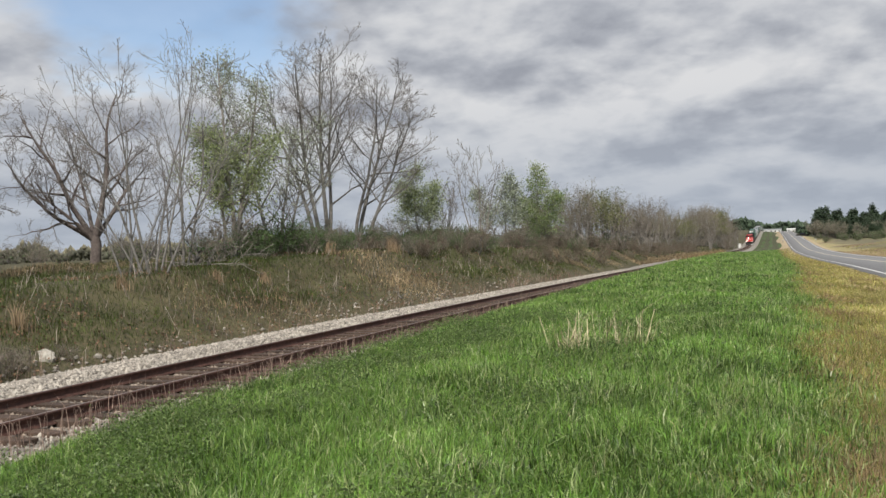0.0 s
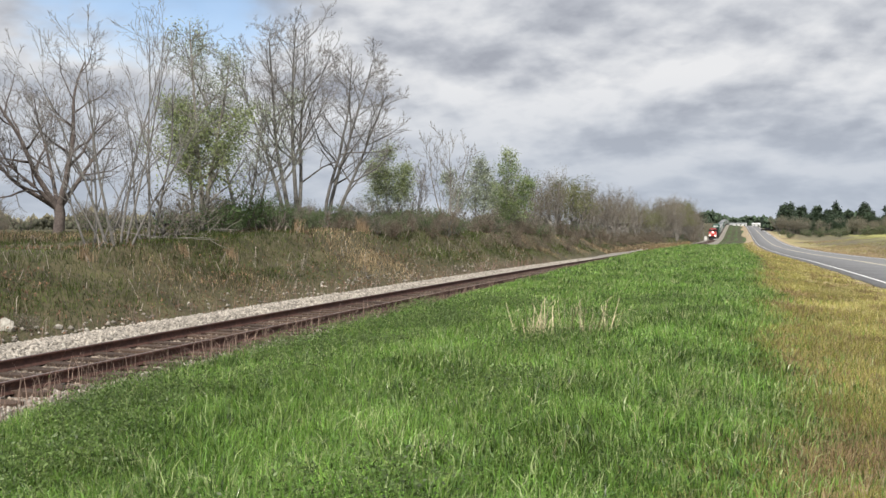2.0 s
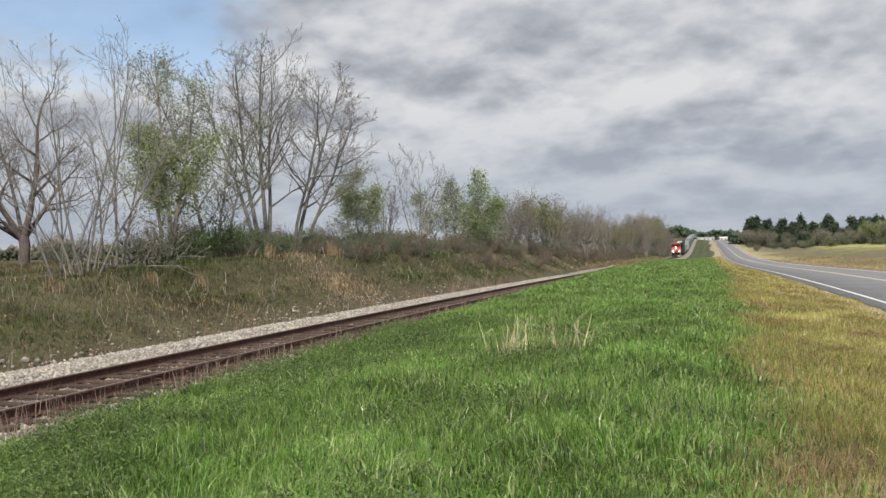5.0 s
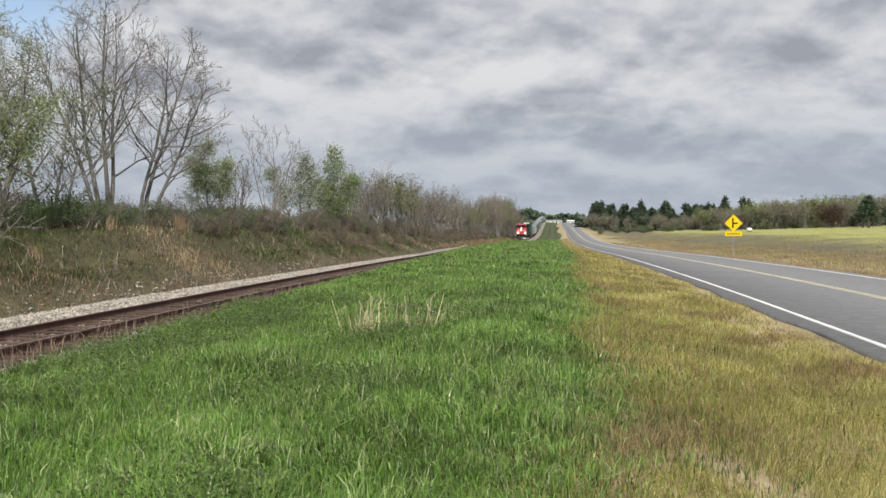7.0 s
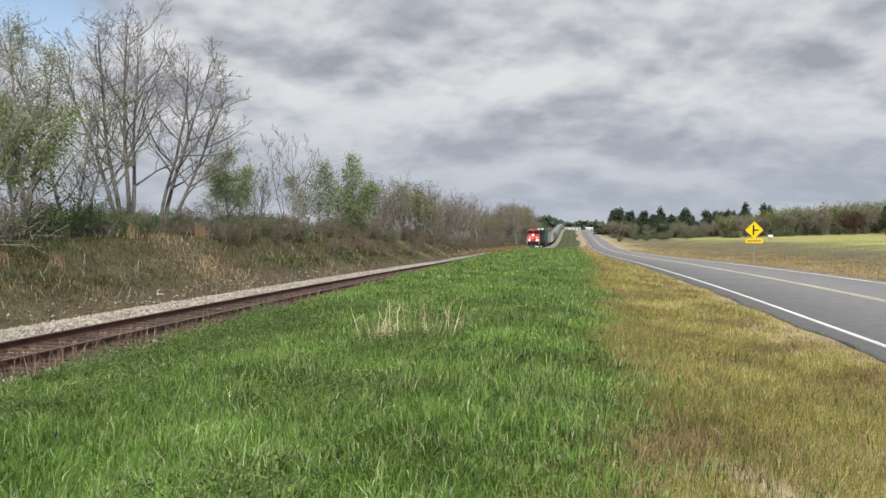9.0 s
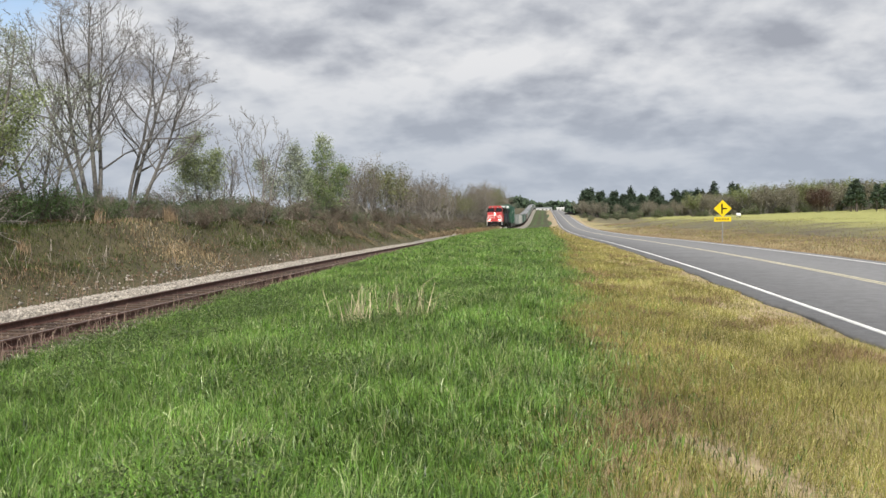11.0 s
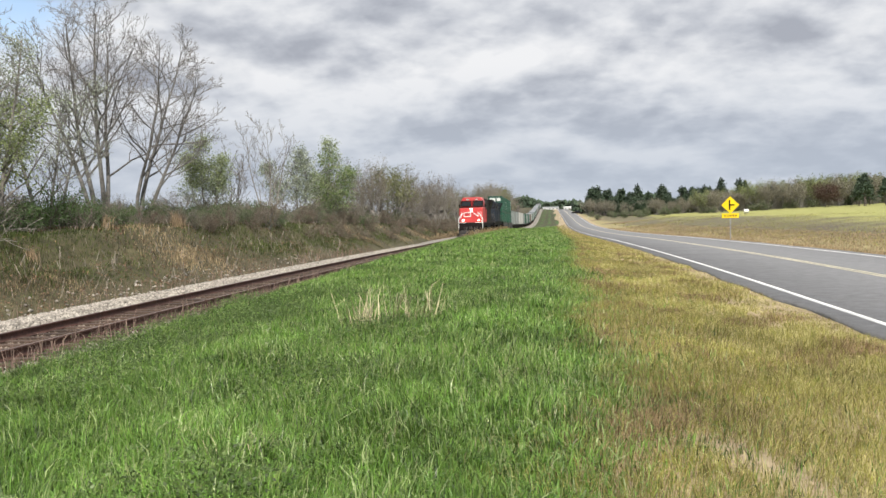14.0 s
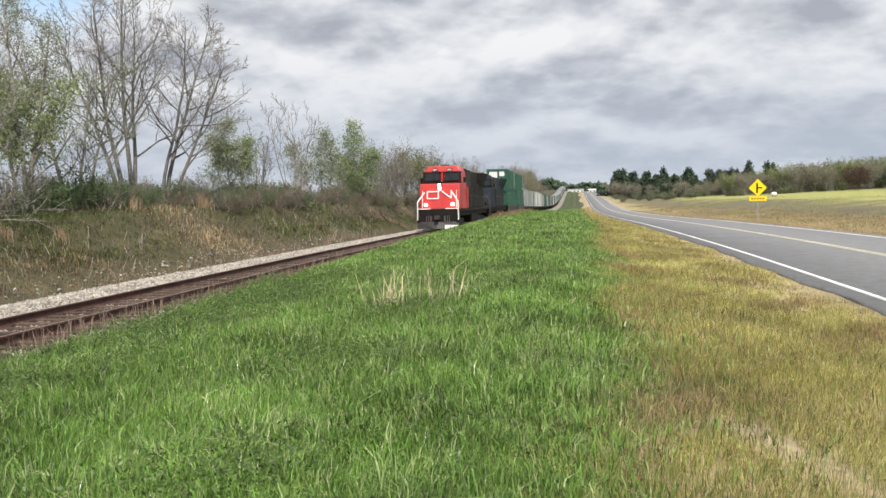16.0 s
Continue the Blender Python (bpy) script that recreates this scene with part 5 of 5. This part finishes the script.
    box(bm, -1.40, 1.40, 5.62, 8.6, 1.52, 4.56, 0.10)
    part("blower_housing", bm, hood_mat, hood)
    for k in range(8):
        yy = 9.2 + k * 1.0
        for s in (-1, 1):
            bm = bmesh.new()
            box(bm, s * 1.115 - 0.02, s * 1.115 + 0.02, yy, yy + 0.86, 1.7, 3.6, 0.01)
            part("hood_door", bm, hood_mat, hood)
    bm = bmesh.new()
    def flare(c):
        if c.z < 3.5:
            c.x *= 0.68
    box(bm, -1.58, 1.58, L - 6.2, L - 1.6, 3.35, 4.62, 0.04, flare)
    rad = part("radiator_flare", bm, hood_mat, hood)
    for k in range(3):
        bm = bmesh.new()
        rod(bm, (0, L - 5.4 + k * 1.5, 4.61), (0, L - 5.4 + k * 1.5, 4.76), 0.62, 18)
        part("fan", bm, M["steel_dark"], rad)
    bm = bmesh.new()
    box(bm, -0.5, 0.5, 10.4, 11.6, 4.44, 4.74, 0.06)
    part("exhaust_stack", bm, M["steel_dark"], hood)
    bm = bmesh.new()
    box(bm, -1.42, 1.42, 8.6, 14.2, 0.35, 1.12, 0.12)
    part("fuel_tank", bm, M["black"], top)
    bogie(top, 3.9)
    bogie(top, L - 3.9)
    return top, L


def container(parent, y0, y1, z0, h, mat, marks, side_bars=True):
    bm = bmesh.new()
    box(bm, -1.22, 1.22, y0, y1, z0, z0 + h, 0.03)
    body = part("container", bm, mat, parent, "corrugated steel container")
    bm = bmesh.new()
    n = int((y1 - y0) / 0.55)
    for k in range(n):
        yy = y0 + 0.3 + k * 0.55
        for s in (-1, 1):
            box(bm, s * 1.235 - 0.02, s * 1.235 + 0.02, yy, yy + 0.22, z0 + 0.15, z0 + h - 0.15)
    part("corrugation", bm, mat, body)
    bm = bmesh.new()
    for xx in (-0.75, -0.35, 0.35, 0.75):
        rod(bm, (xx, y0 - 0.03, z0 + 0.1), (xx, y0 - 0.03, z0 + h - 0.1), 0.025, 6)
    part("lock_rod", bm, M["galvanised"], body)
    if marks:
        bm = bmesh.new()
        for k, w in enumerate((0.5, 0.35, 0.45, 0.3)):
            box(bm, 1.25, 1.27, y1 - 3.2, y1 - 3.2 + 0.5, z0 + h - 0.6 - k * 0.55, z0 + h - 0.6 - k * 0.55 + 0.34)
        box(bm, -0.9, 0.1, y0 - 0.05, y0 - 0.02, z0 + h - 1.1, z0 + h - 0.35)
        box(bm, 0.35, 1.0, y0 - 0.05, y0 - 0.02, z0 + h - 0.9, z0 + h - 0.35)
        part("white_lettering_bar", bm, M["white"], body)


def well_car():
    top = empty("well_car", "articulated well wagon with two stacked green containers", "railway wagon", "train wagons")
    L = 18.0
    bm = bmesh.new()
    for s in (-1, 1):
        box(bm, s * 1.35 - 0.06, s * 1.35 + 0.06, 2.0, L - 2.0, 0.4, 1.35, 0.03)
    box(bm, -1.3, 1.3, 2.0, L - 2.0, 0.32, 0.42)
    box(bm, -1.25, 1.25, 0.3, 2.2, 0.95, 1.2, 0.03)
    box(bm, -1.25, 1.25, L - 2.2, L - 0.3, 0.95, 1.2, 0.03)
    part("well_frame", bm, M["steel_dark"], top)
    container(top, 1.0, L - 1.0, 0.48, 2.75, M["green_box"], False)
    container(top, 0.8, L - 0.8, 3.26, 2.75, M["green_box"], True)
    bogie(top, 1.4, 2)
    bogie(top, L - 1.4, 2)
    return top, L


def box_wagon(mat, label, name="box_wagon", h=4.35, ribs=True):
    top = empty(name, label, "railway wagon", "train wagons")
    L = 16.6
    bm = bmesh.new()
    box(bm, -1.45, 1.45, 0.5, L - 0.5, 1.0, h, 0.05)
    body = part("body", bm, mat, top)
    bm = bmesh.new()
    for k in range(15):
        yy = 0.6 + k * (L - 1.4) / 14
        for s in (-1, 1):
            box(bm, s * 1.48 - 0.04, s * 1.48 + 0.04, yy, yy + 0.12, 1.0, h - 0.05)
    part("side_rib", bm, mat, body)
    bm = bmesh.new()
    for s in (-1, 1):
        box(bm, s * 1.5 - 0.03, s * 1.5 + 0.03, L / 2 - 1.5, L / 2 + 1.5, 1.1, h - 0.25, 0.01)
    part("sliding_door", bm, mat, body)
    bm = bmesh.new()
    def ridge(c):
        if c.z > h + 0.05:
            c.x *= 0.2
    box(bm, -1.5, 1.5, 0.45, L - 0.45, h, h + 0.14, 0.0, ridge)
    part("roof", bm, M["galvanised"], top)
    bm = bmesh.new()
    box(bm, -1.3, 1.3, 0.2, L - 0.2, 0.75, 1.0, 0.02)
    part("underframe", bm, M["steel_dark"], top)
    bogie(top, 2.4, 2)
    bogie(top, L - 2.4, 2)
    return top, L


M["plough_grey"] = material("plough_grey", (0.022, 0.02, 0.019), (0.06, 0.056, 0.052), 6, 0.6, 0.1, grime=0.4)
M["white_box"] = material("white_box", (0.34, 0.34, 0.32), (0.46, 0.46, 0.44), 2, 0.55, 0.05, grime=0.3)


def build_train():
    """The consist, from the front, as (thing, length)."""
    out = [locomotive("locomotive", "red and black diesel locomotive with lit headlights and white handrails", M["red"], M["black"], True),
           locomotive("locomotive", "dark blue-grey trailing diesel locomotive", M["blue_grey"], M["blue_grey"], False)]
    a = well_car()
    out += [a, (copy_thing(a[0], Matrix()), a[1])]
    kinds = [box_wagon(M["grey_box"], "ribbed light grey box wagon", h=3.95), box_wagon(M["white_box"], "ribbed white steel box wagon", h=4.1), box_wagon(M["green_box"], "dark green steel box wagon", h=4.2), box_wagon(M["boxcar_brown"], "brown painted steel box wagon", h=4.1)]
    order = [0, 0, 1, 1, 0, 2, 0, 2, 0, 3, 1, 2, 0, 0, 2, 1, 2, 0, 0, 3, 0, 1, 2, 0, 0, 2, 0, 3, 0, 1, 0, 2, 0, 0]
    used = set()
    for k in order:
        ob, L = kinds[k]
        out.append((ob if k not in used else copy_thing(ob, Matrix()), L))
        used.add(k)
    return out


consist = build_train()


# ---- roadside things ----
def junction_sign():
    top = empty("junction_sign", "yellow diamond side-road warning sign on a thin steel post", "road sign")
    bm = bmesh.new()
    box(bm, -0.035, 0.035, -0.03, 0.03, -0.4, 3.15)
    part("post", bm, M["galvanised"], top)
    bm = bmesh.new()
    box(bm, -0.46, 0.46, -0.06, -0.035, -0.46, 0.46, 0.0)
    bmesh.ops.rotate(bm, verts=bm.verts, cent=(0, 0, 0), matrix=Matrix.Rotation(radians(45), 3, "Y"))
    bmesh.ops.translate(bm, verts=bm.verts, vec=(0, 0, 2.65))
    d = part("diamond_panel", bm, M["sign_yellow"], top, "yellow diamond panel")
    bm = bmesh.new()
    box(bm, -0.11, 0.0, -0.072, -0.064, 2.28, 3.02)
    box(bm, 0.0, 0.30, -0.072, -0.064, 2.60, 2.70)
    part("symbol", bm, M["black"], d, "black side-road symbol")
    bm = bmesh.new()
    box(bm, -0.62, 0.62, -0.06, -0.035, 1.68, 2.02, 0.0)
    p = part("name_plate", bm, M["sign_yellow"], top, "yellow supplementary plate")
    bm = bmesh.new()
    for k in range(5):
        box(bm, -0.48 + k * 0.2, -0.33 + k * 0.2, -0.072, -0.064, 1.78, 1.92)
    part("lettering_bar", bm, M["sign_black_faint"], p)
    return top


M["sign_black_faint"] = material("faded_black", (0.30, 0.21, 0.01), (0.40, 0.29, 0.02), 4, 0.6, 0)
sx, sy = 13.4, 66.5
junction_sign().matrix_basis = pose(sx, sy, float(ground_z(sx, sy)), 0, 0, 0)


def straw_tuft():
    rng = np.random.default_rng(77)
    c = 120
    x, y = rng.normal(-2.95, 0.16, c), rng.normal(13.0, 0.16, c)
    x[60:80] += 0.42
    x[80:] += 0.85
    y[60:] += 0.3
    h = rng.uniform(0.35, 1.0, c)
    blades("straw_tuft", x, y, ground_z(x, y), h, np.full(c, 0.011), rng.uniform(0.3, 1.5, c), M["straw"], rng, "pale dry straw stalks standing in the green grass", "dry grass", 0.25)


straw_tuft()


def on_ground(ob, x, y, turn=0.0, lift=0.0):
    ob.matrix_basis = pose(x, y, float(ground_z(x, y)) + lift, 0, 0, turn)
    return ob


def low_building(w, d, h, label, roof):
    top = empty("low_building", label, "building", "buildings by the crest")
    bm = bmesh.new()
    box(bm, -w / 2, w / 2, 0, d, -1.5, h)
    wall = part("wall", bm, M["white"], top)
    bm = bmesh.new()
    def ridge(c):
        if c.z > h + 0.3:
            c.y = d / 2 + (c.y - d / 2) * 0.05
    box(bm, -w / 2 - 0.4, w / 2 + 0.4, -0.4, d + 0.4, h, h + 1.1, 0, ridge)
    part("roof", bm, roof, top)
    k = int(w / 4)
    for i in range(k):
        bm = bmesh.new()
        xx = -w / 2 + (i + 0.5) * w / k
        box(bm, xx - 0.6, xx + 0.6, -0.04, 0.02, 1.0, 2.3)
        part("window", bm, M["glass_dark"], wall)
    return top


on_ground(low_building(20, 9, 3.2, "long low white building near the crest", M["white"]), 24.0, 930, 0)
on_ground(low_building(12, 8, 3.0, "white roadside building near the crest", M["galvanised"]), 3.0, 960, 0, 0.5)
on_ground(low_building(10, 8, 3.2, "small white house near the crest", M["galvanised"]), -4.0, 1000, 0, 0.5)


def parked_pickup():
    top = empty("pickup_truck", "dark pickup truck parked off the road", "truck")
    bm = bmesh.new()
    box(bm, -1.0, 1.0, 0, 5.5, 0.45, 1.1, 0.12)
    body = part("body", bm, M["black"], top)
    bm = bmesh.new()
    def slope(c):
        if c.z > 1.5:
            c.y = 2.6 + (c.y - 2.6) * 0.7
            c.x *= 0.85
    box(bm, -0.95, 0.95, 1.5, 3.7, 1.1, 1.85, 0.08, slope)
    part("cabin", bm, M["glass_dark"], body)
    for s in (-1, 1):
        for yy in (1.0, 4.4):
            bm = bmesh.new()
            rod(bm, (s * 0.85, yy, 0.38), (s * 1.02, yy, 0.38), 0.38, 16)
            part("wheel", bm, M["steel_dark"], top)
    return top


on_ground(parked_pickup(), 15.6, 425, 70)


def marker_post(label, h=1.1):
    top = empty("marker_post", label, "marker post", "roadside marker posts")
    bm = bmesh.new()
    box(bm, -0.05, 0.05, -0.03, 0.03, -0.3, h, 0.01)
    part("post", bm, M["galvanised"], top)
    bm = bmesh.new()
    box(bm, -0.13, 0.13, -0.05, -0.03, h - 0.35, h)
    part("reflector_plate", bm, M["white"], top, "white reflector plate")
    return top


mp = marker_post("short white roadside marker post")
on_ground(mp, 13.9, 320)
for x, y in ((3.6, 330),):
    ob = copy_thing(mp, Matrix())
    on_ground(ob, x, y)


def field_tank():
    top = empty("water_tank", "small white tank standing in the field", "tank")
    bm = bmesh.new()
    rod(bm, (-0.55, 0, 0.6), (0.55, 0, 0.6), 0.5, 16)
    part("vessel", bm, M["white"], top)
    bm = bmesh.new()
    for s in (-0.4, 0.4):
        box(bm, s - 0.06, s + 0.06, -0.4, 0.4, -0.2, 0.25)
    part("cradle", bm, M["steel_dark"], top)
    return top


on_ground(field_tank(), math.sin(radians(12.35)) * 235, math.cos(radians(12.35)) * 235)


def signal_pole():
    top = empty("signal_mast", "tall grey signal mast with a white cabinet by the track", "railway signal")
    bm = bmesh.new()
    rod(bm, (0, 0, -0.3), (0, 0, 6.5), 0.08, 8)
    part("mast", bm, M["galvanised"], top)
    bm = bmesh.new()
    box(bm, -0.25, 0.25, -0.15, 0.1, 4.6, 5.6, 0.03)
    part("signal_head", bm, M["black"], top)
    bm = bmesh.new()
    box(bm, 0.3, 1.3, -0.4, 0.4, -0.2, 1.9, 0.03)
    part("cabinet", bm, M["white"], top, "white equipment cabinet")
    return top


on_ground(signal_pole(), -13.4, 372)


def boulder(seed, r, x, y, label):
    rng = np.random.default_rng(seed)
    bm = bmesh.new()
    bmesh.ops.create_icosphere(bm, subdivisions=1, radius=r)
    for v in bm.verts:
        n = noise.noise(v.co * (1.6 / r) + Vector((seed, 0, 0)))
        v.co *= 1 + 0.7 * n
        v.co.z *= 0.8
    ob = tagged(part("rock", bm, M["limestone"]), label, "rock", "pale rocks at the bank's foot")
    on_ground(ob, x, y, float(rng.uniform(0, 360)), r * 0.3)


def ray_x(az, x):
    return polar(az, x)


for i, (az, x, r) in enumerate(((46.3, -14.3, 0.21), (46.0, -14.15, 0.12), (44.6, -14.1, 0.07), (43.4, -14.0, 0.09), (41.8, -13.8, 0.06))):
    boulder(i + 3, r, *ray_x(az, x), "pale limestone rock at the foot of the bank")


def fallen_branch(seed, length, x, y, turn, label="pale fallen branch lying on the bank"):
    w = Wood(seed)
    st = dict(BUSHY, up=[0, 0, 0, 0], kids=[5, 3, 2])
    w.grow(Vector((0, 0, 0.08)), Vector((1, 0, 0.06)), length, 0.032, 0, 1, st)
    ob = raw("fallen_branch", np.array(w.v), np.array(w.f), M["bark_pale"])
    tagged(ob, label, "branch", "fallen branches on the bank")
    on_ground(ob, x, y, turn, 0.05)


for i, (az, x, ln, turn) in enumerate(((38.0, -18.4, 2.2, 10), (37.2, -18.6, 2.0, 190), (36.4, -18.8, 2.0, -20), (37.6, -19.0, 2.2, 60), (36.9, -19.2, 2.4, 150), (38.6, -19.0, 2.0, 100), (36.2, -19.4, 2.0, 30), (24.0, -13.9, 1.2, 130))):
    fallen_branch(400 + i, ln, *ray_x(az, x), turn)


def sedge_tuft(seed, x, y, h):
    rng = np.random.default_rng(seed)
    c = 70
    px, py = rng.normal(x, 0.10, c), rng.normal(y, 0.10, c)
    ob = blades("sedge_tuft", px, py, ground_z(px, py), rng.uniform(0.5, 1.0, c) * h, np.full(c, 0.02), rng.uniform(0.1, 0.5, c), M["sedge"], rng, "tuft of tan broom sedge on the bank", "grass tuft")
    del ob["kind"]
    ob["group"] = "sedge tufts on the bank"


M["sedge"] = material("sedge", (0.28, 0.20, 0.12), (0.42, 0.32, 0.205), 5, 0.8, 0, vary="island", spread=0.3, through_light=0.2)
for i, (az, x, h) in enumerate(((47.6, -15.6, 0.75), (24.6, -17.2, 0.9), (24.3, -17.0, 0.7), (28.7, -17.3, 0.8), (18.6, -17.0, 0.9), (13.6, -16.2, 0.8), (41.8, -16.8, 0.5), (33.0, -16.2, 0.5), (36.0, -16.6, 0.4))):
    sedge_tuft(500 + i, *ray_x(az, x), h)


def motions():
    """The train comes on at a steady pace."""
    back = 0.0
    for ob, length in consist:
        walk(ob, [(t, train_pose(60.4 + 22.0 * (16.0 - t) + back, length)) for t in range(0, 17)])
        back += length + 0.9


motions()
